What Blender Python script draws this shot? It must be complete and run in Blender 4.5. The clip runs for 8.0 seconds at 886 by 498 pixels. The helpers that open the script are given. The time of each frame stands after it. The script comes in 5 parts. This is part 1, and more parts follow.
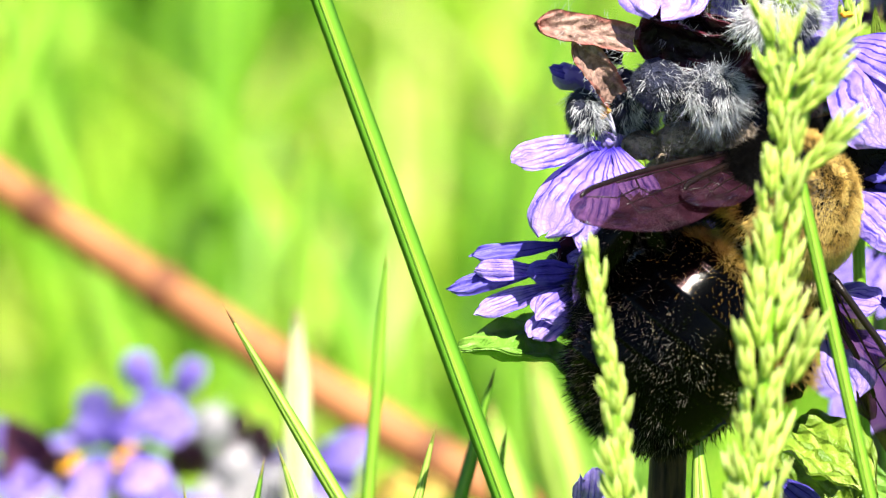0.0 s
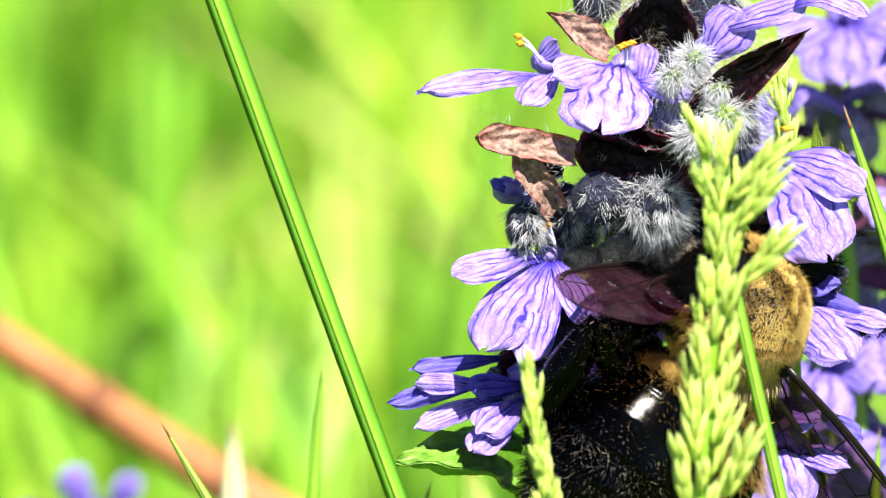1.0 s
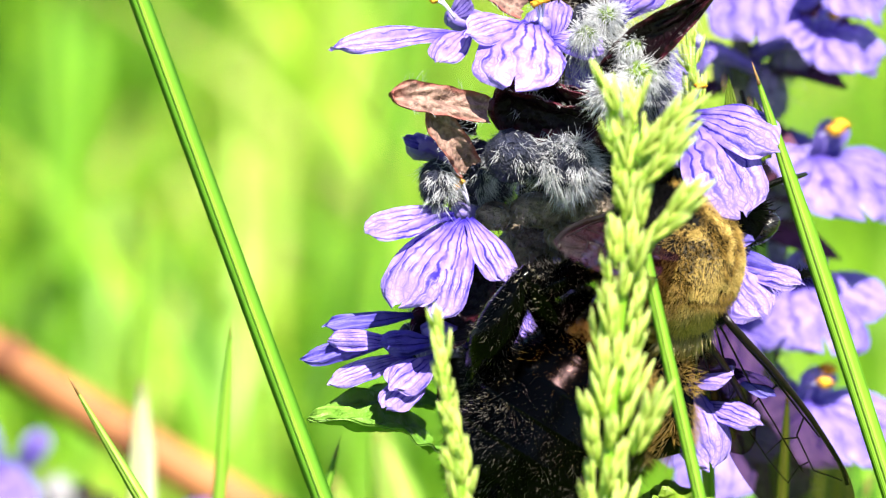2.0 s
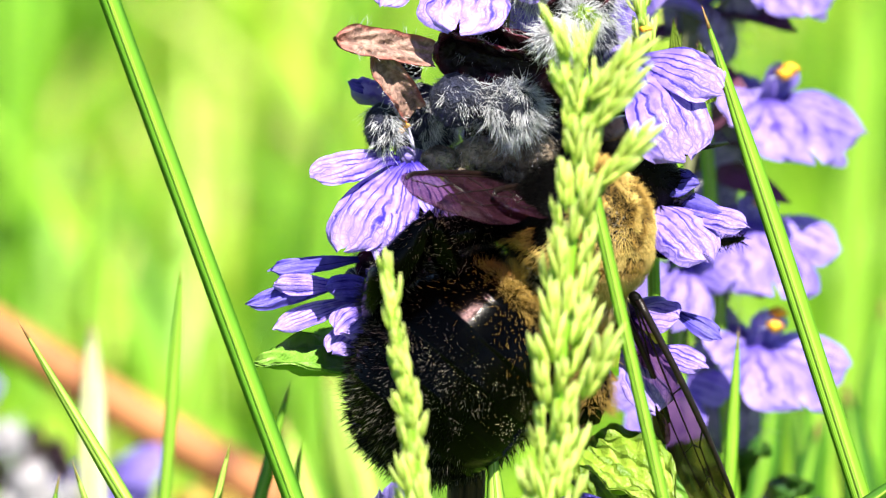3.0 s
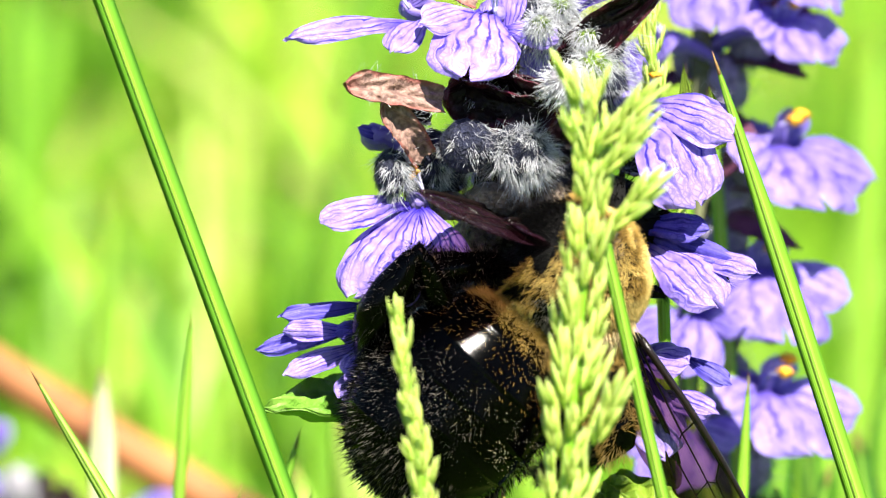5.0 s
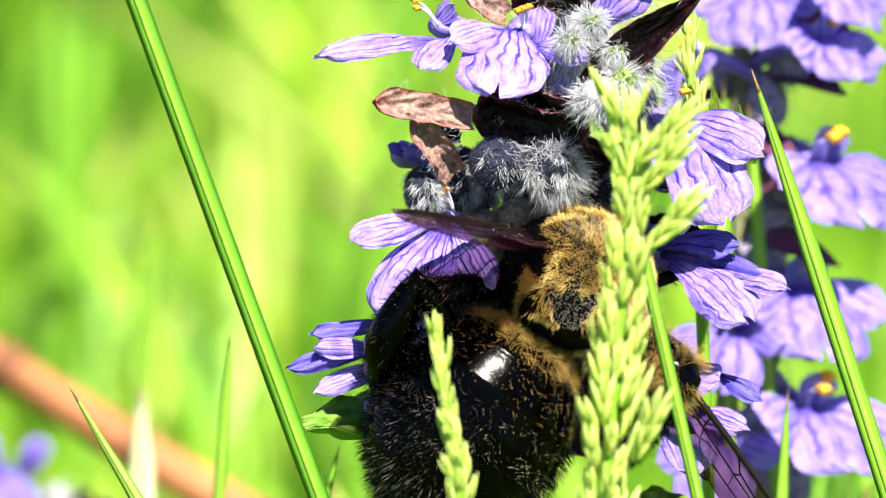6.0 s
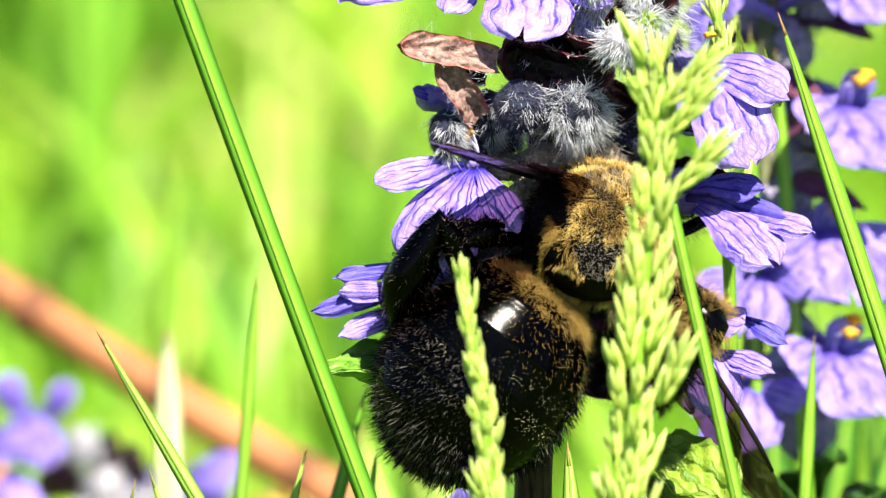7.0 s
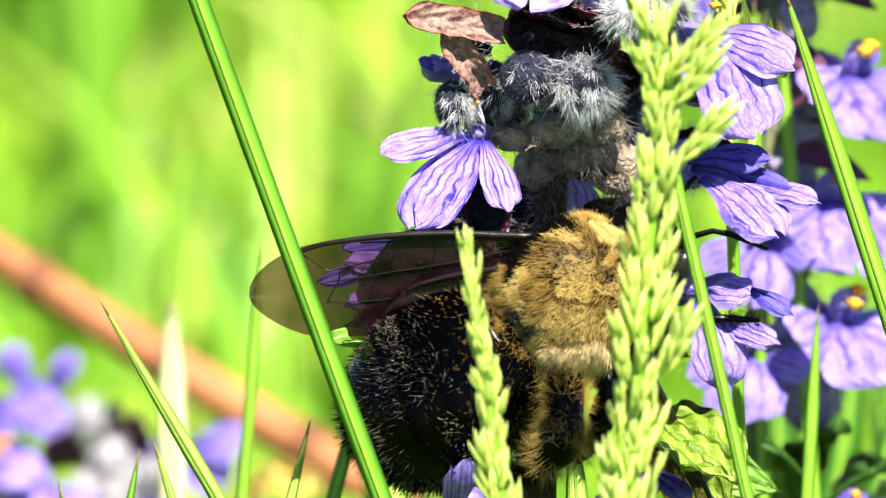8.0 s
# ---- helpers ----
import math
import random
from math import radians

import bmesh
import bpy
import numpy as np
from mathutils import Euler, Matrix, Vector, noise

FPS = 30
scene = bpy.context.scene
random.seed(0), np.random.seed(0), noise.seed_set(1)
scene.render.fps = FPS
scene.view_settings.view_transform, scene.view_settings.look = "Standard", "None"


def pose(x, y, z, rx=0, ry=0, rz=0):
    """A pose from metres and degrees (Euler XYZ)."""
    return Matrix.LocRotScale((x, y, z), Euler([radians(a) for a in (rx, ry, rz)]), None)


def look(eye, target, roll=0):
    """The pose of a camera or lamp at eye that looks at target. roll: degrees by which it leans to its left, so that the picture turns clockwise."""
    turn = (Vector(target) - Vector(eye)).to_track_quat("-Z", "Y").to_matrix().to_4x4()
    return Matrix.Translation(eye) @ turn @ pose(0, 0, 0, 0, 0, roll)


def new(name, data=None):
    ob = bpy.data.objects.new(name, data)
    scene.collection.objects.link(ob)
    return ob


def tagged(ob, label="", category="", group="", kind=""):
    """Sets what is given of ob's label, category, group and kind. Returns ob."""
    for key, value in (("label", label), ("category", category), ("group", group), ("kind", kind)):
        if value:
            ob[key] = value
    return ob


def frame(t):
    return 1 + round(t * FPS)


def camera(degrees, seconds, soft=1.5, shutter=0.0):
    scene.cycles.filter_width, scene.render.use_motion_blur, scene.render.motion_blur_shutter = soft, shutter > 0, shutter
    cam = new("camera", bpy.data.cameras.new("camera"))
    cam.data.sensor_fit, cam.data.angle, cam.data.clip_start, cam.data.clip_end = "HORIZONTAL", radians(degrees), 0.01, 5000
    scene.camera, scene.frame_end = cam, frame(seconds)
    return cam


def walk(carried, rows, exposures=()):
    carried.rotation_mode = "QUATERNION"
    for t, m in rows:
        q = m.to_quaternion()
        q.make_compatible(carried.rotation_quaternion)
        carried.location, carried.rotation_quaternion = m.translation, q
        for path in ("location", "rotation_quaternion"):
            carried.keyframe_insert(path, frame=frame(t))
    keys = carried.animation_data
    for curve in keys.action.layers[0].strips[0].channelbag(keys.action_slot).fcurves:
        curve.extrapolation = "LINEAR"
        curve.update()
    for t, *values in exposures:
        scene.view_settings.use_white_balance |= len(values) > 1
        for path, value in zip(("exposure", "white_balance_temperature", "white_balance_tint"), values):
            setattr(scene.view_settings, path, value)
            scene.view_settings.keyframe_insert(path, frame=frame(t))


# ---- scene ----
# ---- camera ----
MM = 0.001
DIST, TILT, HIGH = 1.0, 12.0, 0.110     # eye to spike, downward tilt, height of the spike's middle above the soil
STEP = 0.035                            # millimetres of one pixel of the camera's view at the spike
EYE = Vector((0, -DIST * math.cos(radians(TILT)), HIGH + DIST * math.sin(radians(TILT))))
BASE = pose(0, 0, HIGH, -TILT)          # axes of the camera's view: x across, y away from the eye, z up


def g(u, v, y=0.0):
    """A place in metres, set to fit the camera's view: view pixels across and down, millimetres behind the spike."""
    k = STEP * (1 + y * MM / DIST) * MM
    return Vector(((u - 784) * k, y * MM, (441 - v) * k))


def aim(dx, dy, roll=0):
    return look(EYE, BASE @ g(784 - dx, 441 - dy), roll)


cam = camera(2 * math.degrees(math.atan(784 * STEP * MM / DIST)), 8.0, soft=1.25)
cam.data.dof.use_dof = True
cam.data.dof.focus_distance = DIST - 0.006
cam.data.dof.aperture_fstop = 54
walk(cam, [
    (0.0, aim(396, 25)), (0.5, aim(324, 108)), (1.0, aim(283, 227)), (1.5, aim(218, 232)), (2.0, aim(121, 151)),
    (2.2, aim(116, 127)), (3.3, aim(5, 21)), (3.5, aim(0, 0)), (4.0, aim(9, -22)), (4.5, aim(27, 55)),
    (5.0, aim(51, 133)), (5.2, aim(41, 177)), (6.3, aim(148, 147)), (6.5, aim(154, 130)), (7.0, aim(167, 63)),
    (7.5, aim(182, 25)), (8.0, aim(174, 11))])

# ---- light ----
SUN_UP, SUN_ROUND = 58.0, 156.0         # elevation, compass turn of the sun (180 is behind the eye)
world = bpy.data.worlds.new("sky")
scene.world = world
world.use_nodes = True
wn = world.node_tree.nodes
sky = wn.new("ShaderNodeTexSky")
sky.sky_type, sky.sun_disc = "NISHITA", False
sky.air_density, sky.dust_density = 0.7, 0.3
sky.sun_elevation, sky.sun_rotation = radians(SUN_UP), radians(SUN_ROUND)
world.node_tree.links.new(sky.outputs[0], wn["Background"].inputs[0])
wn["Background"].inputs[1].default_value = 0.05
sun = new("sun", bpy.data.lights.new("sun", "SUN"))
sun.data.energy, sun.data.angle, sun.data.color = 5.0, radians(0.5), (1.0, 0.93, 0.80)
SUN_DIR = Vector((math.sin(radians(SUN_ROUND)) * math.cos(radians(SUN_UP)), math.cos(radians(SUN_ROUND)) * math.cos(radians(SUN_UP)), math.sin(radians(SUN_UP))))
sun.matrix_world = look(SUN_DIR * 5, (0, 0, 0))
scene.view_settings.exposure = 1.95


# ---- materials ----
def mat(name, rough=0.5, spec=0.5, metal=0.0):
    m = bpy.data.materials.new(name)
    m.use_nodes = True
    b = m.node_tree.nodes["Principled BSDF"]
    b.inputs["Roughness"].default_value = rough
    b.inputs["Specular IOR Level"].default_value = spec
    b.inputs["Metallic"].default_value = metal
    return m, m.node_tree.nodes, m.node_tree.links, b


def ramp(nodes, stops):
    r = nodes.new("ShaderNodeValToRGB")
    while len(r.color_ramp.elements) < len(stops):
        r.color_ramp.elements.new(0.5)
    for e, (p, c) in zip(r.color_ramp.elements, stops):
        e.position, e.color = p, (*c, 1)
    return r


def noise_of(nodes, links, scale, coord="Object", detail=4.0, stretch=None):
    n = nodes.new("ShaderNodeTexNoise")
    n.inputs["Scale"].default_value, n.inputs["Detail"].default_value = scale, detail
    c = nodes.new("ShaderNodeTexCoord")
    if stretch:
        mp = nodes.new("ShaderNodeMapping")
        mp.inputs["Scale"].default_value = stretch
        links.new(c.outputs[coord], mp.inputs[0])
        links.new(mp.outputs[0], n.inputs["Vector"])
    else:
        links.new(c.outputs[coord], n.inputs["Vector"])
    return n


def math_node(nodes, links, op, a, b=None):
    n = nodes.new("ShaderNodeMath")
    n.operation = op
    for i, x in enumerate((a, b)):
        if x is None:
            continue
        if isinstance(x, (int, float)):
            n.inputs[i].default_value = x
        else:
            links.new(x, n.inputs[i])
    return n.outputs[0]


def mix_colour(nodes, links, fac, a, b, blend="MIX"):
    n = nodes.new("ShaderNodeMix")
    n.data_type, n.blend_type = "RGBA", blend
    for sock, x in ((n.inputs[0], fac), (n.inputs[6], a), (n.inputs[7], b)):
        if isinstance(x, (int, float)):
            sock.default_value = x
        elif isinstance(x, tuple):
            sock.default_value = (*x, 1)
        else:
            links.new(x, sock)
    return n.outputs[2]


def thin(m, nodes, links, b, colour, share, tint=(1, 1, 1)):
    """Lets a share of the light through a thin leaf or petal."""
    tr = nodes.new("ShaderNodeBsdfTranslucent")
    links.new(mix_colour(nodes, links, 1.0, colour, tint, "MULTIPLY"), tr.inputs[0])
    mx = nodes.new("ShaderNodeMixShader")
    mx.inputs[0].default_value = share
    links.new(b.outputs[0], mx.inputs[1])
    links.new(tr.outputs[0], mx.inputs[2])
    links.new(mx.outputs[0], nodes["Material Output"].inputs[0])


def bump(nodes, links, b, height, strength, dist):
    n = nodes.new("ShaderNodeBump")
    n.inputs["Strength"].default_value, n.inputs["Distance"].default_value = strength, dist
    links.new(height, n.inputs["Height"])
    links.new(n.outputs[0], b.inputs["Normal"])


def veined(name, base, vein, edge, count, share, rough=0.45, spec=0.4, wander=0.16, blotch=0.5, relief=0.6, strength=0.8, pale=0.4, grain=900.0):
    """A petal or leaf: veins that fan along it, blotches, a paler rim."""
    m, nodes, links, b = mat(name, rough, spec)
    uv = nodes.new("ShaderNodeUVMap")
    sep = nodes.new("ShaderNodeSeparateXYZ")
    links.new(uv.outputs[0], sep.inputs[0])
    warp = noise_of(nodes, links, 3.2, "UV", 3.0, (1.2, 1.8, 1))
    across = math_node(nodes, links, "ADD", sep.outputs[0], math_node(nodes, links, "MULTIPLY", math_node(nodes, links, "SUBTRACT", warp.outputs[0], 0.5), wander))
    wave = math_node(nodes, links, "SINE", math_node(nodes, links, "MULTIPLY", across, count * 6.2832))
    line = ramp(nodes, [(0.0, (0, 0, 0)), (0.40, (0, 0, 0)), (0.86, (1, 1, 1))])
    links.new(math_node(nodes, links, "MULTIPLY_ADD", wave, 0.5), line.inputs[0])
    line.inputs[0].links[0].from_node.inputs[2].default_value = 0.5
    soft = noise_of(nodes, links, grain, "Object", 3.0)
    blot = ramp(nodes, [(0.35, base), (0.7, edge)])
    links.new(soft.outputs[0], blot.inputs[0])
    patch = noise_of(nodes, links, 4.0, "UV", 4.0)
    fade = ramp(nodes, [(0.36, (0.35, 0.35, 0.35)), (0.58, (1, 1, 1))])
    links.new(patch.outputs[0], fade.inputs[0])
    drawn = math_node(nodes, links, "MULTIPLY", line.outputs[0], fade.outputs[0])
    c = mix_colour(nodes, links, math_node(nodes, links, "MULTIPLY", drawn, strength), mix_colour(nodes, links, blotch, base, blot.outputs[0]), vein)
    rim = ramp(nodes, [(0.55, (0, 0, 0)), (1.0, (1, 1, 1))])
    links.new(sep.outputs[1], rim.inputs[0])
    c = mix_colour(nodes, links, math_node(nodes, links, "MULTIPLY", rim.outputs[0], pale), c, edge)
    info = nodes.new("ShaderNodeObjectInfo")
    hsv = nodes.new("ShaderNodeHueSaturation")
    links.new(c, hsv.inputs["Color"])
    links.new(math_node(nodes, links, "ADD", math_node(nodes, links, "MULTIPLY", info.outputs["Random"], 0.3), 0.85), hsv.inputs["Value"])
    c = hsv.outputs[0]
    links.new(c, b.inputs["Base Color"])
    fine = noise_of(nodes, links, 6000.0, "Object", 2.0)
    bump(nodes, links, b, math_node(nodes, links, "ADD", line.outputs[0], math_node(nodes, links, "MULTIPLY", fine.outputs[0], 0.6)), relief, 0.00012)
    thin(m, nodes, links, b, c, share)
    return m


def petal_mat(name, base, vein, pale, count, share):
    """A bugle petal: fine dark veins that fan out and fork towards the rim, deep throat, pale margin."""
    m, nodes, links, b = mat(name, 0.5, 0.25)
    uv = nodes.new("ShaderNodeUVMap")
    sep = nodes.new("ShaderNodeSeparateXYZ")
    links.new(uv.outputs[0], sep.inputs[0])
    info = nodes.new("ShaderNodeObjectInfo")
    warp = noise_of(nodes, links, 2.6, "Object", 4.0, (330, 330, 330))
    across = math_node(nodes, links, "ADD", sep.outputs[0], math_node(nodes, links, "MULTIPLY", math_node(nodes, links, "SUBTRACT", warp.outputs[0], 0.5), 0.24))

    def lines(n, shift, low, high):
        w = math_node(nodes, links, "ADD", math_node(nodes, links, "MULTIPLY", across, n * 6.2832), shift)
        r = ramp(nodes, [(low, (0, 0, 0)), (high, (1, 1, 1))])
        links.new(math_node(nodes, links, "ADD", math_node(nodes, links, "MULTIPLY", math_node(nodes, links, "SINE", w), 0.5), 0.5), r.inputs[0])
        return r.outputs[0]
    main = lines(count, 0.6, 0.74, 0.98)
    fork = lines(count * 2, 2.0, 0.70, 1.0)
    far = ramp(nodes, [(0.45, (0, 0, 0)), (0.70, (0.75, 0.75, 0.75))])
    links.new(sep.outputs[1], far.inputs[0])
    ends = ramp(nodes, [(0.72, (1, 1, 1)), (0.97, (0.15, 0.15, 0.15))])
    links.new(sep.outputs[1], ends.inputs[0])
    drawn = math_node(nodes, links, "MULTIPLY", math_node(nodes, links, "MAXIMUM", main, math_node(nodes, links, "MULTIPLY", fork, far.outputs[0])), ends.outputs[0])
    net = nodes.new("ShaderNodeTexVoronoi")
    net.feature = "DISTANCE_TO_EDGE"
    net.inputs["Scale"].default_value = 2300.0
    co = nodes.new("ShaderNodeTexCoord")
    links.new(co.outputs["Object"], net.inputs["Vector"])
    mesh = ramp(nodes, [(0.02, (0.55, 0.55, 0.55)), (0.16, (0, 0, 0))])
    links.new(net.outputs["Distance"], mesh.inputs[0])
    thick = noise_of(nodes, links, 700.0, "Object", 2.0)
    strong = ramp(nodes, [(0.32, (0.35, 0.35, 0.35)), (0.54, (1, 1, 1))])
    links.new(thick.outputs[0], strong.inputs[0])
    drawn = math_node(nodes, links, "MULTIPLY", math_node(nodes, links, "MAXIMUM", drawn, math_node(nodes, links, "MULTIPLY", mesh.outputs[0], far.outputs[0])), strong.outputs[0])
    soft = noise_of(nodes, links, 1100.0, "Object", 3.0)
    blot = ramp(nodes, [(0.36, base), (0.68, pale)])
    links.new(soft.outputs[0], blot.inputs[0])
    rim = ramp(nodes, [(0.40, (0, 0, 0)), (1.0, (0.6, 0.6, 0.6))])
    links.new(sep.outputs[1], rim.inputs[0])
    c = mix_colour(nodes, links, rim.outputs[0], mix_colour(nodes, links, 0.65, base, blot.outputs[0]), pale)
    c = mix_colour(nodes, links, math_node(nodes, links, "MULTIPLY", drawn, 0.95), c, vein)
    throat = ramp(nodes, [(0.02, (0.9, 0.9, 0.9)), (0.32, (0, 0, 0))])
    links.new(sep.outputs[1], throat.inputs[0])
    c = mix_colour(nodes, links, throat.outputs[0], c, vein)
    hsv = nodes.new("ShaderNodeHueSaturation")
    links.new(c, hsv.inputs["Color"])
    links.new(math_node(nodes, links, "ADD", math_node(nodes, links, "MULTIPLY", info.outputs["Random"], 0.3), 0.85), hsv.inputs["Value"])
    c = hsv.outputs[0]
    links.new(c, b.inputs["Base Color"])
    fine = noise_of(nodes, links, 5000.0, "Object", 2.0)
    bump(nodes, links, b, math_node(nodes, links, "SUBTRACT", math_node(nodes, links, "MULTIPLY", fine.outputs[0], 0.5), main), 0.5, 0.00008)
    thin(m, nodes, links, b, c, share)
    return m


def bract_mat(name, heart, rim_colour, rough=0.3, spots=None):
    """A bract with a margin and tip of another colour; M_BRACT's near-black middle has shade painted in."""
    m, nodes, links, b = mat(name, rough, 0.16)
    uv = nodes.new("ShaderNodeUVMap")
    sep = nodes.new("ShaderNodeSeparateXYZ")
    links.new(uv.outputs[0], sep.inputs[0])
    off = math_node(nodes, links, "ABSOLUTE", math_node(nodes, links, "SUBTRACT", sep.outputs[0], 0.5))
    n = noise_of(nodes, links, 900.0, "Object", 4.0)
    edge = math_node(nodes, links, "ADD", off, math_node(nodes, links, "MULTIPLY", math_node(nodes, links, "SUBTRACT", n.outputs[0], 0.5), 0.35))
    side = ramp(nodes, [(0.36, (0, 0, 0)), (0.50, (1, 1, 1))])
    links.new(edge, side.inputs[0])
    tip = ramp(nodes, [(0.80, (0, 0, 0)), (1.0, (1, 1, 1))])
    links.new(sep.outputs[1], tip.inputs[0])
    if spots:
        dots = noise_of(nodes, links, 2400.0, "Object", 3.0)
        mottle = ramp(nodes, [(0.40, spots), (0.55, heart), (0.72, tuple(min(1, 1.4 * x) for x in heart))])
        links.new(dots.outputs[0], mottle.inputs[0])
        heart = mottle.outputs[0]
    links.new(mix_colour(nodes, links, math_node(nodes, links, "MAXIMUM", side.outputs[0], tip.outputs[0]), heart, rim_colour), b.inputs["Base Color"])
    fine = noise_of(nodes, links, 2500.0, "Object", 4.0)
    bump(nodes, links, b, fine.outputs[0], 0.8, 0.0003)
    return m


def glume_mat():
    """Fresh green glumes with a cream keel and a papery margin, piece by piece a little different; dark ribs and cream
    ends also paint gaps and highlights.
    """
    m, nodes, links, b = mat("green_glume", 0.45, 0.4)
    uv = nodes.new("ShaderNodeUVMap")
    sep = nodes.new("ShaderNodeSeparateXYZ")
    links.new(uv.outputs[0], sep.inputs[0])
    rib = math_node(nodes, links, "ADD", math_node(nodes, links, "MULTIPLY", math_node(nodes, links, "SINE", math_node(nodes, links, "MULTIPLY", sep.outputs[0], 25.13)), 0.5), 0.5)
    stripe = ramp(nodes, [(0.10, (0.19, 0.39, 0.010)), (0.50, (0.50, 0.69, 0.045)), (0.95, (0.82, 0.90, 0.22))])
    links.new(rib, stripe.inputs[0])
    end = ramp(nodes, [(0.0, (0, 0, 0)), (0.45, (0.18, 0.18, 0.18)), (0.95, (0.78, 0.78, 0.78))])
    links.new(sep.outputs[1], end.inputs[0])
    c = mix_colour(nodes, links, end.outputs[0], stripe.outputs[0], (0.84, 0.96, 0.38))
    geo = nodes.new("ShaderNodeNewGeometry")
    info = nodes.new("ShaderNodeObjectInfo")
    hsv = nodes.new("ShaderNodeHueSaturation")
    links.new(c, hsv.inputs["Color"])
    v = math_node(nodes, links, "ADD", math_node(nodes, links, "MULTIPLY", geo.outputs["Random Per Island"], 0.40), math_node(nodes, links, "MULTIPLY", info.outputs["Random"], 0.25))
    links.new(math_node(nodes, links, "ADD", v, 0.68), hsv.inputs["Value"])
    links.new(hsv.outputs[0], b.inputs["Base Color"])
    bump(nodes, links, b, rib, 0.5, 0.00008)
    thin(m, nodes, links, b, hsv.outputs[0], 0.42, (1.0, 1.0, 0.6))
    return m


def plain(name, dark, light, rough, spec=0.5, scale=1500.0, share=0.0, relief=0.3, dist=0.0001, stretch=None, per_piece=0.0):
    m, nodes, links, b = mat(name, rough, spec)
    n = noise_of(nodes, links, scale, "Object", 5.0, stretch)
    r = ramp(nodes, [(0.3, dark), (0.7, light)])
    links.new(n.outputs[0], r.inputs[0])
    c = r.outputs[0]
    if per_piece:
        info = nodes.new("ShaderNodeObjectInfo")
        hsv = nodes.new("ShaderNodeHueSaturation")
        links.new(c, hsv.inputs["Color"])
        links.new(math_node(nodes, links, "MULTIPLY_ADD", info.outputs["Random"], per_piece), hsv.inputs["Value"])
        hsv.inputs["Value"].links[0].from_node.inputs[2].default_value = 1 - per_piece / 2
        c = hsv.outputs[0]
    links.new(c, b.inputs["Base Color"])
    fine = noise_of(nodes, links, scale * 4, "Object", 3.0)
    bump(nodes, links, b, fine.outputs[0], relief, dist)
    if share:
        thin(m, nodes, links, b, c, share)
    return m


def blade_mat(name, mid, side, pale, share=0.35):
    """Grass: ribs along the blade, paler middle, each blade a little different."""
    m, nodes, links, b = mat(name, 0.38, 0.5)
    uv = nodes.new("ShaderNodeUVMap")
    sep = nodes.new("ShaderNodeSeparateXYZ")
    links.new(uv.outputs[0], sep.inputs[0])
    ribs = math_node(nodes, links, "SINE", math_node(nodes, links, "MULTIPLY", sep.outputs[0], 70.0))
    prof = ramp(nodes, [(0.0, side), (0.3, mid), (0.47, pale), (0.56, pale), (0.72, mid), (1.0, side)])
    links.new(sep.outputs[0], prof.inputs[0])
    n = noise_of(nodes, links, 400.0, "Object", 4.0, (3, 3, 0.6))
    geo = nodes.new("ShaderNodeNewGeometry")
    info = nodes.new("ShaderNodeObjectInfo")
    hsv = nodes.new("ShaderNodeHueSaturation")
    links.new(prof.outputs[0], hsv.inputs["Color"])
    var = math_node(nodes, links, "ADD", math_node(nodes, links, "MULTIPLY", geo.outputs["Random Per Island"], 0.25), math_node(nodes, links, "MULTIPLY", info.outputs["Random"], 0.25))
    var = math_node(nodes, links, "ADD", var, math_node(nodes, links, "MULTIPLY", n.outputs[0], 0.5))
    links.new(math_node(nodes, links, "ADD", var, 0.5), hsv.inputs["Value"])
    c = hsv.outputs[0]
    links.new(c, b.inputs["Base Color"])
    bump(nodes, links, b, ribs, 0.35, 0.00006)
    thin(m, nodes, links, b, c, share, (1.0, 1.0, 0.7))
    return m


def lawn_mat():
    """Mixed meadow grass, from fresh green to straw, blade by blade."""
    m, nodes, links, b = mat("lawn_blades", 0.5, 0.35)
    geo = nodes.new("ShaderNodeNewGeometry")
    r = ramp(nodes, [(0.0, (0.06, 0.18, 0.010)), (0.25, (0.14, 0.33, 0.018)), (0.55, (0.26, 0.47, 0.030)), (0.76, (0.46, 0.60, 0.07)), (0.93, (0.66, 0.64, 0.24)), (1.0, (0.60, 0.50, 0.20))])
    tuft = noise_of(nodes, links, 26.0, "Object", 2.0, (1.0, 0.35, 1.0))
    spread = math_node(nodes, links, "MULTIPLY", math_node(nodes, links, "SUBTRACT", tuft.outputs[0], 0.5), 2.6)
    pick = math_node(nodes, links, "ADD", math_node(nodes, links, "MULTIPLY", geo.outputs["Random Per Island"], 0.6), math_node(nodes, links, "ADD", spread, 0.13))
    links.new(pick, r.inputs[0])
    links.new(r.outputs[0], b.inputs["Base Color"])
    thin(m, nodes, links, b, r.outputs[0], 0.42, (1.0, 1.0, 0.6))
    return m


def soil_mat():
    m, nodes, links, b = mat("turf", 0.9, 0.2)
    n1, n2 = noise_of(nodes, links, 60.0, "Object", 6.0), noise_of(nodes, links, 9.0, "Object", 3.0)
    r1 = ramp(nodes, [(0.3, (0.015, 0.04, 0.004)), (0.5, (0.045, 0.11, 0.006)), (0.7, (0.09, 0.16, 0.010))])
    r2 = ramp(nodes, [(0.35, (0.025, 0.07, 0.005)), (0.65, (0.09, 0.16, 0.010))])
    links.new(n1.outputs[0], r1.inputs[0])
    links.new(n2.outputs[0], r2.inputs[0])
    links.new(mix_colour(nodes, links, 0.5, r1.outputs[0], r2.outputs[0]), b.inputs["Base Color"])
    bump(nodes, links, b, n1.outputs[0], 0.8, 0.01)
    return m


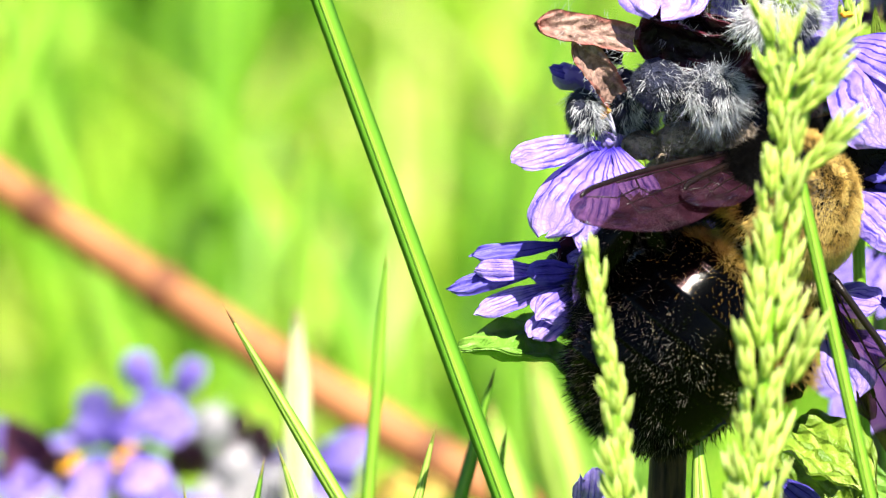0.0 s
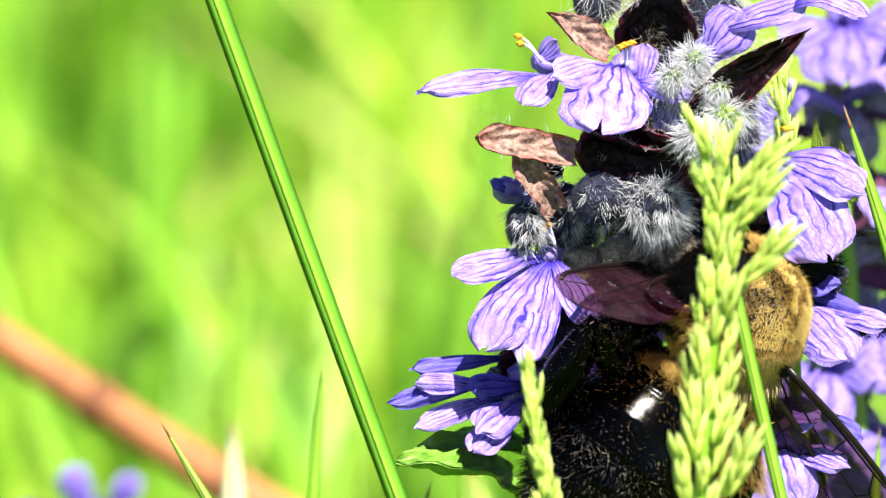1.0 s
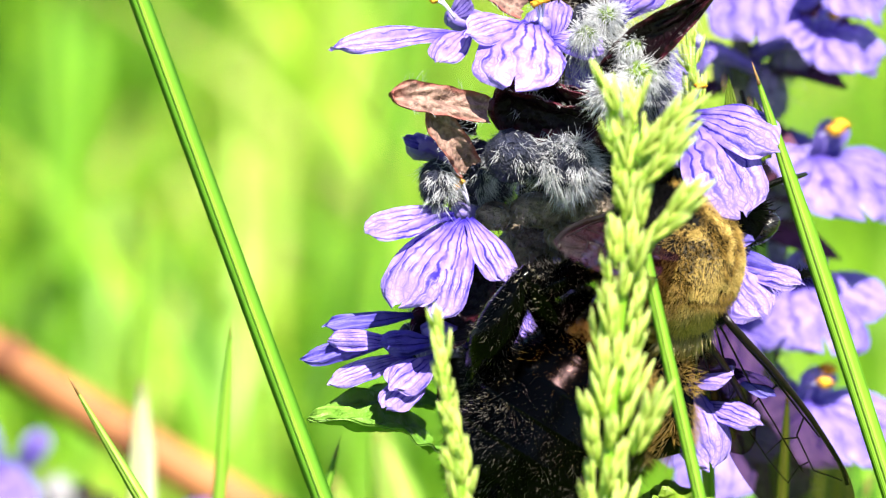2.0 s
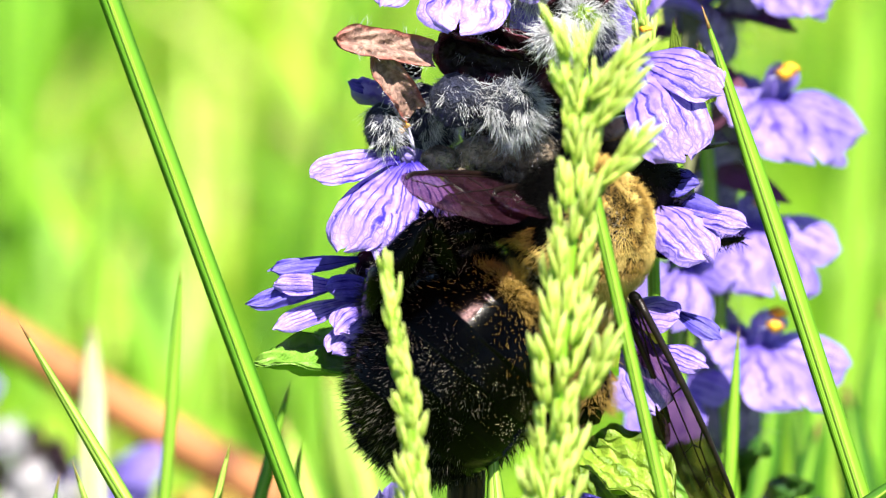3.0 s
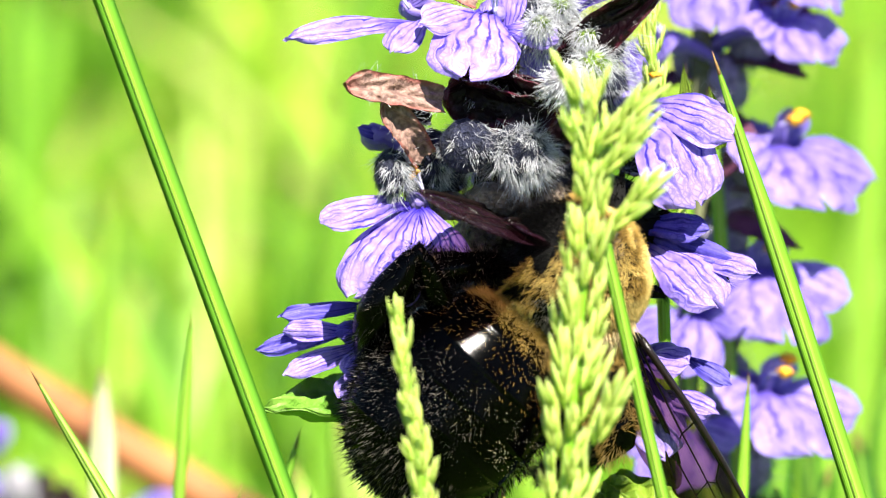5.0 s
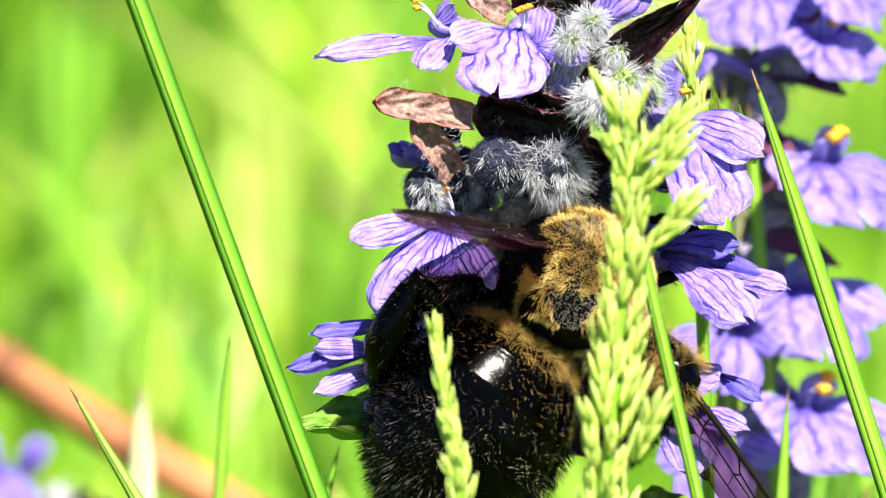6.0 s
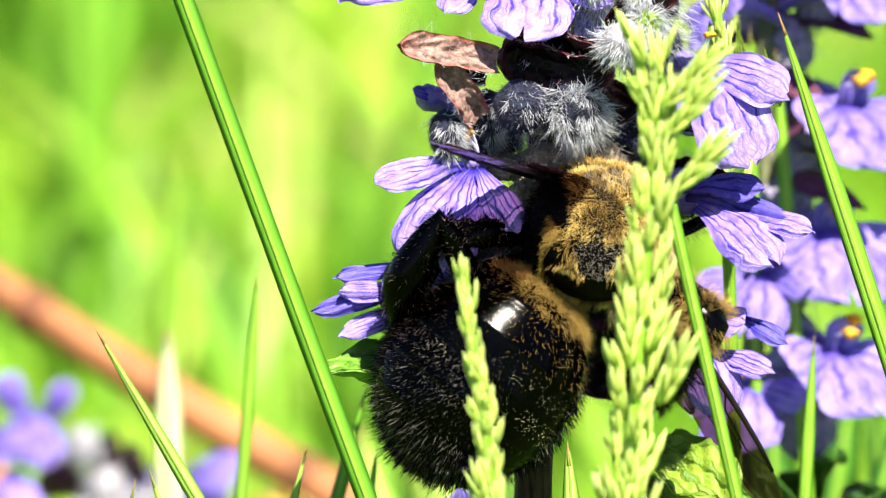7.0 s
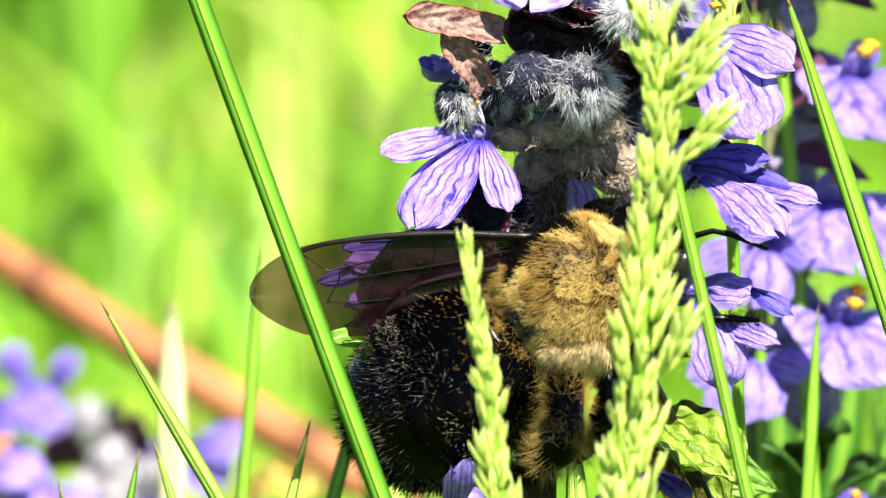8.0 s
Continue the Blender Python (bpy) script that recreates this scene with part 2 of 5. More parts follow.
def wing_mat():
    """Smoky thin membrane with a violet sheen; light passes through it."""
    m, nodes, links, b = mat("wing_membrane", 0.16, 0.4)
    n = noise_of(nodes, links, 500.0, "Object", 3.0)
    r = ramp(nodes, [(0.35, (0.009, 0.003, 0.006)), (0.7, (0.036, 0.012, 0.022))])
    links.new(n.outputs[0], r.inputs[0])
    links.new(r.outputs[0], b.inputs["Base Color"])
    b.inputs["Thin Film Thickness"].default_value = 420
    b.inputs["Thin Film IOR"].default_value = 1.5
    tr = nodes.new("ShaderNodeBsdfTransparent")
    tr.inputs[0].default_value = (0.56, 0.35, 0.38, 1)
    mx = nodes.new("ShaderNodeMixShader")
    mx.inputs[0].default_value = 0.40
    links.new(b.outputs[0], mx.inputs[1])
    links.new(tr.outputs[0], mx.inputs[2])
    links.new(mx.outputs[0], nodes["Material Output"].inputs[0])
    bump(nodes, links, b, n.outputs[0], 0.5, 0.0003)
    return m


def fur_mat(name, root, tip, share=0.3, spec=0.5):
    m, nodes, links, b = mat(name, 0.45, spec)
    uv = nodes.new("ShaderNodeUVMap")
    sep = nodes.new("ShaderNodeSeparateXYZ")
    links.new(uv.outputs[0], sep.inputs[0])
    geo = nodes.new("ShaderNodeNewGeometry")
    r = ramp(nodes, [(0.0, root), (1.0, tip)])
    links.new(sep.outputs[1], r.inputs[0])
    hsv = nodes.new("ShaderNodeHueSaturation")
    links.new(r.outputs[0], hsv.inputs["Color"])
    links.new(math_node(nodes, links, "ADD", math_node(nodes, links, "MULTIPLY", geo.outputs["Random Per Island"], 0.7), 0.6), hsv.inputs["Value"])
    links.new(hsv.outputs[0], b.inputs["Base Color"])
    thin(m, nodes, links, b, hsv.outputs[0], share)
    return m


M_PETAL = petal_mat("violet_petal", (0.170, 0.110, 0.54), (0.020, 0.010, 0.29), (0.44, 0.325, 0.80), 6.0, 0.30)
# the violet petal again, its overexposed brightness put into the colour
M_PETAL_LIT = petal_mat("lit_violet_petal", (0.19, 0.135, 0.57), (0.07, 0.04, 0.38), (0.40, 0.31, 0.77), 4.0, 0.42)
# the violet petal again, with the shade on some lobes put into its colour
M_PETAL_SHADED = petal_mat("shaded_violet_petal", (0.055, 0.042, 0.36), (0.012, 0.008, 0.14), (0.14, 0.11, 0.50), 3.0, 0.25)
M_TUBE = veined("corolla_tube", (0.22, 0.17, 0.55), (0.10, 0.06, 0.40), (0.40, 0.34, 0.66), 5.0, 0.3, pale=0.0)
# near-black middle: the shade of the bract's underside put into the colour
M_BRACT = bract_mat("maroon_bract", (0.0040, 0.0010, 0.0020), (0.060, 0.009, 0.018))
# lit copy of the maroon bract: brightness of the far spikes put into the colour
M_BRACT_LIT = plain("lit_maroon_bract", (0.05, 0.015, 0.035), (0.13, 0.045, 0.085), 0.5, 0.2, 900, share=0.15, relief=0.6)
M_BRACT_PALE = bract_mat("russet_bract", (0.235, 0.15, 0.125), (0.22, 0.07, 0.06), 0.5, (0.13, 0.08, 0.07))
M_CALYX = plain("calyx_skin", (0.004, 0.005, 0.014), (0.026, 0.030, 0.062), 0.5, 0.25, 1200, relief=1.0, dist=0.0005)
M_HUSK = plain("brown_husk", (0.012, 0.008, 0.005), (0.46, 0.36, 0.27), 0.4, 0.4, 900, share=0.1, relief=1.0, dist=0.0006)
M_WOOL = plain("grey_violet_wool", (0.10, 0.09, 0.14), (0.30, 0.27, 0.38), 0.7, 0.2, 1500)
M_STEM = plain("bugle_stem", (0.006, 0.004, 0.0018), (0.060, 0.038, 0.018), 0.5, 0.12, 900, stretch=(3, 3, 0.5))
M_STEM_GREY = plain("green_grey_stem", (0.06, 0.07, 0.03), (0.16, 0.17, 0.09), 0.6, 0.2, 700)
M_LEAF = veined("bugle_leaf", (0.11, 0.28, 0.025), (0.055, 0.16, 0.012), (0.24, 0.42, 0.07), 3.0, 0.3, relief=1.2)
# the bugle leaf again, darkened so that shade sits in its colour
M_LEAF_SHADED = veined("shaded_leaf", (0.030, 0.095, 0.010), (0.016, 0.055, 0.006), (0.06, 0.16, 0.02), 3.0, 0.2, relief=1.2)
M_LEAF_PALE = veined("young_leaf", (0.17, 0.29, 0.02), (0.07, 0.15, 0.01), (0.30, 0.40, 0.05), 4.0, 0.3, relief=1.5)
M_GRASS = blade_mat("grass", (0.13, 0.34, 0.016), (0.032, 0.13, 0.006), (0.20, 0.43, 0.03))
M_GRASS_PALE = blade_mat("pale_grass", (0.22, 0.44, 0.025), (0.12, 0.32, 0.015), (0.40, 0.56, 0.10))
M_GRASS_CREAM = blade_mat("cream_edged_grass", (0.40, 0.56, 0.09), (0.10, 0.27, 0.02), (0.70, 0.78, 0.30))
M_GRASS_DEEP = blade_mat("deep_green_grass", (0.050, 0.165, 0.010), (0.018, 0.075, 0.004), (0.10, 0.26, 0.02))
M_SEED = glume_mat()
M_ANTHER = plain("pollen", (0.50, 0.16, 0.006), (0.80, 0.46, 0.03), 0.7, 0.3, 3000, relief=1.0)
M_FILAMENT = plain("filament", (0.50, 0.46, 0.70), (0.70, 0.68, 0.85), 0.5)
M_WHITEHAIR = fur_mat("white_hair", (0.48, 0.50, 0.56), (0.86, 0.87, 0.90), 0.45)
M_FELT = fur_mat("blue_grey_felt", (0.006, 0.007, 0.018), (0.050, 0.060, 0.110), 0.3)
M_GREYHAIR = fur_mat("grey_hair", (0.16, 0.13, 0.11), (0.46, 0.42, 0.38), 0.3)
M_BUD = plain("woolly_bud", (0.26, 0.24, 0.28), (0.48, 0.46, 0.50), 0.7, 0.3, 3000, share=0.3)
M_CHITIN = plain("black_chitin", (0.0002, 0.0002, 0.0002), (0.0006, 0.0006, 0.0006), 0.125, 0.075, 2600, relief=0.22, dist=0.00004)
M_DULL = plain("dull_chitin", (0.0003, 0.0003, 0.0003), (0.0010, 0.0008, 0.0008), 0.40, 0.07, 3500, relief=0.6)
M_GOLD = fur_mat("golden_hair", (0.42, 0.25, 0.040), (0.97, 0.77, 0.28), 0.25)
M_TAWNY = fur_mat("tawny_hair", (0.10, 0.050, 0.006), (0.60, 0.39, 0.085), 0.2)
M_CREAM = fur_mat("cream_hair", (0.24, 0.14, 0.04), (0.86, 0.70, 0.37), 0.2)
# pollen on the legs; on the abdomen, sun glints painted as specks
M_POLLEN_GLINT = fur_mat("pollen_and_glint", (0.66, 0.54, 0.27), (0.93, 0.88, 0.66), 0.2)
M_SPECK = fur_mat("glint_bristle", (0.02, 0.014, 0.006), (0.45, 0.34, 0.14), 0.2)
M_BLACKHAIR = fur_mat("black_hair", (0.0003, 0.0003, 0.0003), (0.0016, 0.0013, 0.001), 0.02, 0.05)
M_WING = wing_mat()
M_VEIN = plain("wing_vein", (0.003, 0.002, 0.002), (0.010, 0.005, 0.004), 0.35, 0.25, 2000)
M_EYE = plain("compound_eye", (0.006, 0.005, 0.006), (0.02, 0.015, 0.015), 0.15, 0.6, 9000, relief=0.5, dist=0.00003)
M_STICK = plain("dead_stalk", (0.17, 0.062, 0.022), (0.33, 0.135, 0.050), 0.7, 0.3, 200, stretch=(1, 1, 1))
M_STRAW = blade_mat("straw_blade", (0.74, 0.74, 0.50), (0.60, 0.62, 0.34), (0.84, 0.84, 0.68), 0.4)
M_YELLOW_BLUR = veined("yellow_patch", (0.62, 0.46, 0.10), (0.45, 0.30, 0.05), (0.74, 0.60, 0.20), 3.0, 0.25)
M_TIP = plain("withered_tip", (0.10, 0.05, 0.02), (0.30, 0.17, 0.07), 0.7, 0.2, 2500)
M_NODE = plain("stalk_joint", (0.09, 0.03, 0.012), (0.19, 0.07, 0.03), 0.7, 0.3, 300)
M_LAWN = lawn_mat()
M_SOIL = soil_mat()


# ---- mesh helpers ----
def mesh_of(name, verts, faces, material, uvs=None, smooth=True):
    me = bpy.data.meshes.new(name)
    me.from_pydata([tuple(v) for v in verts], [], faces)
    if uvs is not None:
        layer = me.uv_layers.new(name="UVMap")
        idx = np.empty(len(me.loops), dtype=np.int32)
        me.loops.foreach_get("vertex_index", idx)
        layer.data.foreach_set("uv", np.asarray(uvs, dtype=np.float32)[idx].ravel())
    if smooth:
        me.polygons.foreach_set("use_smooth", [True] * len(me.polygons))
    me.materials.append(material)
    me.update()
    return me


def part(name, mesh, parent, label="", m=None):
    ob = new(name, mesh)
    ob.parent = parent
    if m is not None:
        ob.matrix_basis = m
    return tagged(ob, label=label)


def thing(name, label, category, m, group=""):
    ob = new(name)
    ob.empty_display_size = 0.005
    ob.matrix_basis = m
    return tagged(ob, label=label, category=category, group=group)


def frame_of(along, face):
    """Rotation whose y runs along, and whose z turns towards face."""
    y = Vector(along).normalized()
    x = y.cross(Vector(face)).normalized()
    return Matrix((x, y, x.cross(y))).transposed()


def sheet(fn, nu, nv):
    """Vertices, faces and uvs of a sheet fn(u, v), u and v from 0 to 1."""
    verts, uvs, faces = [], [], []
    for j in range(nv + 1):
        for i in range(nu + 1):
            verts.append(fn(i / nu, j / nv))
            uvs.append((i / nu, j / nv))
    w = nu + 1
    for j in range(nv):
        for i in range(nu):
            a = j * w + i
            faces.append((a, a + 1, a + w + 1, a + w))
    return verts, faces, uvs


def tube(points, radii, sides=8, flat=1.0):
    """A closed tapered tube through points, with uvs."""
    pts = [Vector(p) for p in points]
    verts, uvs, faces = [], [], []
    ref = Vector((0.31, -0.92, 0.2))
    n = len(pts)
    for k, p in enumerate(pts):
        d = (pts[min(k + 1, n - 1)] - pts[max(k - 1, 0)]).normalized()
        a = d.cross(ref).normalized()
        b = d.cross(a)
        for i in range(sides):
            t = 2 * math.pi * i / sides
            verts.append(p + radii[k] * (math.cos(t) * a + flat * math.sin(t) * b))
            uvs.append((i / sides, k / max(1, n - 1)))
    for k in range(n - 1):
        for i in range(sides):
            j = (i + 1) % sides
            faces.append((k * sides + i, k * sides + j, (k + 1) * sides + j, (k + 1) * sides + i))
    faces.append(tuple(range(sides))[::-1])
    faces.append(tuple(range((n - 1) * sides, n * sides)))
    return verts, faces, uvs


def curve_points(a, b, bend, n=10):
    """Points from a to b on a bow that leans by bend at its middle."""
    a, b, bend = Vector(a), Vector(b), Vector(bend)
    return [a.lerp(b, k / n) + bend * (4 * (k / n) * (1 - k / n)) for k in range(n + 1)]


def ball(radii, nu=24, nv=16, bumps=0.0):
    def fn(u, v):
        t, f = 2 * math.pi * u, math.pi * v
        d = Vector((math.sin(f) * math.cos(t), -math.cos(f), math.sin(f) * math.sin(t)))
        k = 1 + bumps * noise.noise(d * 2.3)
        return Vector((d.x * radii[0] * k, d.y * radii[1] * k, d.z * radii[2] * k))
    return sheet(fn, nu, nv)


def hairs(roots, length, thick, lean, rng, spread=0.3, curl=0.25, clump=0.0, tuft=900.0):
    """Tapered bent hairs at (place, normal) roots; lean is the lie of the coat."""
    verts, faces, uvs = [], [], []
    for p, nrm in roots:
        lock = noise.noise_vector(p * tuft) * clump if clump else Vector((0, 0, 0))
        d = (nrm + Vector(lean) + lock + Vector((rng.gauss(0, spread), rng.gauss(0, spread), rng.gauss(0, spread)))).normalized()
        le = length * rng.uniform(0.6, 1.25)
        side = d.orthogonal().normalized()
        other = d.cross(side)
        bendv = (Vector(lean) * 0.6 + Vector((rng.gauss(0, curl), rng.gauss(0, curl), rng.gauss(0, curl)))) * le * 0.4
        k0 = len(verts)
        for f, th in ((0.0, 1.0), (0.55, 0.75)):
            c = p + d * le * f + bendv * f * f
            for i in range(3):
                t = 2.0944 * i
                verts.append(c + (side * math.cos(t) + other * math.sin(t)) * thick * th)
                uvs.append((0.5, f))
        verts.append(p + d * le + bendv)
        uvs.append((0.5, 1.0))
        for i in range(3):
            j = (i + 1) % 3
            faces.append((k0 + i, k0 + j, k0 + 3 + j, k0 + 3 + i))
            faces.append((k0 + 3 + i, k0 + 3 + j, k0 + 6))
    return verts, faces, uvs


def ball_roots(radii, count, rng, keep=lambda d: True):
    out = []
    while len(out) < count:
        d = Vector((rng.gauss(0, 1), rng.gauss(0, 1), rng.gauss(0, 1))).normalized()
        if keep(d):
            p = Vector((d.x * radii[0], d.y * radii[1], d.z * radii[2]))
            nrm = Vector((d.x / radii[0], d.y / radii[1], d.z / radii[2])).normalized()
            out.append((p, nrm))
    return out


# ---- the ground ----
def build_ground():
    verts, faces = [(0, 0, 0)], []
    rings = [0.3, 0.6, 1.0, 2, 4, 8, 16, 40, 100, 300, 900]
    n = 48
    for k, r in enumerate(rings):
        for i in range(n):
            t = 2 * math.pi * i / n
            h = 0.004 * noise.noise(Vector((math.cos(t) * r * 3, math.sin(t) * r * 3, 0))) * min(1, r) if r < 20 else 0
            verts.append((math.cos(t) * r, math.sin(t) * r, h))
    for i in range(n):
        faces.append((0, 1 + i, 1 + (i + 1) % n))
    for k in range(len(rings) - 1):
        for i in range(n):
            j = (i + 1) % n
            faces.append((1 + k * n + i, 1 + (k + 1) * n + i, 1 + (k + 1) * n + j, 1 + k * n + j))
    ob = new("ground", mesh_of("ground", verts, faces, M_SOIL))
    tagged(ob, "bright green turf soil under the meadow grass", "ground", kind="structure")


def build_lawn():
    """The meadow: single blades, dense behind the spike, thinner farther off."""
    rng = random.Random(7)
    verts, faces, uvs = [], [], []

    def blade_at(x, y, h, w, turn, droop, seg=4):
        k0 = len(verts)
        c, s = math.cos(turn), math.sin(turn)
        lx, ly = rng.gauss(0, 0.36), rng.gauss(0, 0.2)
        for k in range(seg + 1):
            f = k / seg
            ww = w * (1 - f ** 2.2) * 0.5 + 0.0001
            px = x + h * (lx * f + droop * c * f * f)
            py = y + h * (ly * f + droop * s * f * f)
            pz = h * f * (1 - 0.35 * droop * f)
            for sgn in (-1, 1):
                verts.append((px - s * ww * sgn, py + c * ww * sgn, pz))
                uvs.append((0.5 + 0.5 * sgn, f))
        for k in range(seg):
            a = k0 + 2 * k
            faces.append((a, a + 1, a + 3, a + 2))

    for _ in range(17000):
        y = rng.uniform(0.06, 1.15)
        x = rng.gauss(0, 0.10) * (1 + y)
        tall = rng.random() < 0.05 and y > 0.2
        h = rng.uniform(0.02, 0.05) + (rng.uniform(0.02, 0.06) if tall else 0)
        blade_at(x, y, h, rng.uniform(0.0018, 0.0042), rng.uniform(0, 6.283), abs(rng.gauss(0, 0.35)))
    for _ in range(24000):
        r = 0.1 + 2.6 * rng.random() ** 0.6
        t = rng.uniform(0, 6.283)
        x, y = r * math.cos(t), r * math.sin(t)
        if y < 0.045 and y > -0.07 and abs(x) < 0.09:
            continue
        h = rng.uniform(0.02, 0.055)
        blade_at(x, y, h, rng.uniform(0.002, 0.004), rng.uniform(0, 6.283), abs(rng.gauss(0, 0.4)), 3)
    ob = new("lawn_grass", mesh_of("lawn_grass", verts, faces, M_LAWN, uvs))
    tagged(ob, "sunlit fresh green meadow grass with some straw blades", "grass", kind="stuff")


# ---- grass blades and stalks ----
def blade(points, widths, material, fold=0.35, face=(0, -1, 0), name="blade"):
    """A grass blade through points: folded along its middle, with ribs in its uvs."""
    verts, uvs, faces = [], [], []
    pts = [Vector(p) for p in points]
    n = len(pts)
    prof = ((-1.0, 0.0), (-0.55, 0.6), (-0.12, 0.95), (0.12, 0.95), (0.55, 0.6), (1.0, 0.0), (0.5, -0.45), (-0.5, -0.45))
    across = (0.0, 0.22, 0.44, 0.56, 0.78, 1.0, 0.75, 0.25)
    m = len(prof)
    for k, p in enumerate(pts):
        d = (pts[min(k + 1, n - 1)] - pts[max(k - 1, 0)]).normalized()
        x = d.cross(Vector(face)).normalized()
        z = x.cross(d)
        for (a, b), uu in zip(prof, across):
            verts.append(p + (x * a + z * b * fold) * widths[k] * 0.5)
            uvs.append((uu, k / (n - 1)))
    for k in range(n - 1):
        for i in range(m):
            j = (i + 1) % m
            faces.append((k * m + i, k * m + j, (k + 1) * m + j, (k + 1) * m + i))
    faces.append(tuple(range(m))[::-1])
    faces.append(tuple(range((n - 1) * m, n * m)))
    return mesh_of(name, verts, faces, material, uvs)


def grass_blade(u0, v0, u1, v1, y, width, material, label, bow=0.0, tip=True, group="single grass blades", fold=0.35, taper=6.0):
    """One standing blade from its root on the soil, through (u1, v1) below, to its tip (u0, v0)."""
    top, low = BASE @ g(u0, v0, y), BASE @ g(u1, v1, y)
    d = (low - top)
    root = top + d * (top.z / max(1e-4, top.z - low.z)) if low.z < top.z else low
    inv = Matrix.Translation(root)
    ob = thing("grass_plant", label, "grass", inv, group)
    side = Vector((bow * MM, 0, 0))
    n = 22
    fs = [1 - (1 - k / n) ** 2.2 for k in range(n + 1)]
    long = (top - root).length
    pts = [root.lerp(top, f) + side * 4 * f * (1 - f) - root for f in fs]
    full = [width * MM * (max(0.02, min(1.0, (1 - f) * long / (taper * MM))) ** 0.65 if tip else 1.0) for f in fs]
    part("blade", blade(pts, full, material, fold), ob)
    if tip:
        end, back = pts[-1], (pts[-2] - pts[-1]).normalized()
        reach = 0.0009 + 0.25 * width * MM
        part("tip", mesh_of("tip", *_pick(tube([end + back * reach, end + back * reach * 0.5, end - back * 0.0003], [0.10 * width * MM, 0.075 * width * MM, 0.00001], 6), M_TIP)), ob, "withered brown tip")
    rib = [p + Vector((0, -0.47 * fold * w - 0.00002, 0)) for p, w in zip(pts, full)]
    part("midrib", mesh_of("midrib", *_pick(tube(rib, [max(0.00001, 0.09 * w) for w in full], 6), M_GRASS_PALE)), ob, "pale raised midrib")
    return ob


SPIKELETS = {}


def spikelet_mesh(kind):
    """Overlapping pointed glumes on a short axis, y along it; a few differing shapes."""
    kind %= 5
    if kind in SPIKELETS:
        return SPIKELETS[kind]
    rng = random.Random(300 + kind)
    verts, faces, uvs = [], [], []
    for k in range(5):
        side = 1 if k % 2 else -1
        base = Vector((side * rng.uniform(0.06, 0.14), 0.30 * k + rng.uniform(-0.05, 0.05), 0.10 * (k % 3 - 1)))
        le, w = rng.uniform(1.6, 2.3) - 0.10 * k, rng.uniform(0.36, 0.50)
        rot = Euler((rng.uniform(-0.2, 0.1), 0.5 * side, -side * rng.uniform(0.08, 0.42) if k < 4 else 0)).to_matrix()

        def fn(u, v, le=le, w=w, rot=rot, base=base, ph=k * 1.3):
            t = 2 * math.pi * u
            r = w * 0.5 * math.sin(math.pi * min(1, v * 0.94 + 0.06) ** 0.8) ** 0.9
            keel = 1 + 0.22 * max(0.0, math.sin(t)) ** 4
            return base + rot @ Vector((r * math.cos(t), le * v, 0.62 * r * keel * math.sin(t) - 0.06 * le * v * v))
        v_, f_, u_ = sheet(fn, 10, 8)
        off = len(verts)
        verts += [p * MM for p in v_]
        faces += [tuple(i + off for i in f) for f in f_]
        uvs += u_
    SPIKELETS[kind] = mesh_of("spikelet", verts, faces, M_SEED, uvs)
    return SPIKELETS[kind]


def seed_head(points, spread, count, size, label, seed, y, branches=(), slim=0.2):
    """A narrow flowering head of grass: a stalk with spikelets crowded round it."""
    rng = random.Random(seed)
    pts = [g(u, v, y) for u, v in points]
    root = BASE @ pts[0]
    foot = Vector((root.x + 0.004, root.y, 0))
    ob = thing("grass_seed_head", label, "grass", Matrix.Translation(foot), "flowering grass heads")
    inv = Matrix.Translation(-foot) @ BASE
    full = [Vector((0, 0, 0))] + [inv @ p for p in pts]
    part("stalk", mesh_of("stalk", *_pick(tube(full, [0.0005] + [0.00042 * (1 - 0.5 * k / len(pts)) for k in range(len(pts))], 7), M_GRASS_PALE)), ob)
    rot3 = BASE.to_3x3()
    cum = [0.0]
    for a, b in zip(pts, pts[1:]):
        cum.append(cum[-1] + (b - a).length)

    def along(f):
        s = f * cum[-1]
        for k in range(len(pts) - 1):
            if s <= cum[k + 1] or k == len(pts) - 2:
                d = pts[k + 1] - pts[k]
                return pts[k] + d * ((s - cum[k]) / (cum[k + 1] - cum[k])), d.normalized()

    for k in range(count):
        f = (k + 0.3) / count
        p, d = along(f)
        phi = k * 2.4 + rng.uniform(-0.4, 0.4)
        out = Vector((math.cos(phi), math.sin(phi) * 0.8, 0))
        w = spread(f)
        p = p + out * w * 0.42 * MM
        dirn = (d * 1.0 + out * (0.10 + 0.50 * rng.random() ** 1.5) * min(1, w)).normalized()
        q = frame_of(rot3 @ dirn, rot3 @ (out + Vector((0, -0.3, 0)))).to_4x4()
        s = size * rng.uniform(0.65, 1.25) * (1 - slim * f)
        part("spikelet", spikelet_mesh(rng.randrange(5)), ob, m=Matrix.Translation(inv @ p) @ q @ Matrix.Diagonal((s, s * 1.05, s, 1)))
    for (u0, v0, u1, v1, s) in branches:
        a, b = g(u0, v0, y - 1), g(u1, v1, y - 2)
        d = (b - a).normalized()
        for i in range(3):
            q = frame_of(rot3 @ (d + Vector((0, 0, 0.12 * (i - 1)))), rot3 @ Vector((0, -1, 0.2))).to_4x4()
            c = a.lerp(b, 0.05 + 0.33 * i)
            part("spikelet", spikelet_mesh(i + int(u0)), ob, m=Matrix.Translation(inv @ c) @ q @ Matrix.Diagonal((s, s, s, 1)))
    return ob


def _pick(t, material):
    return t[0], t[1], material, t[2]


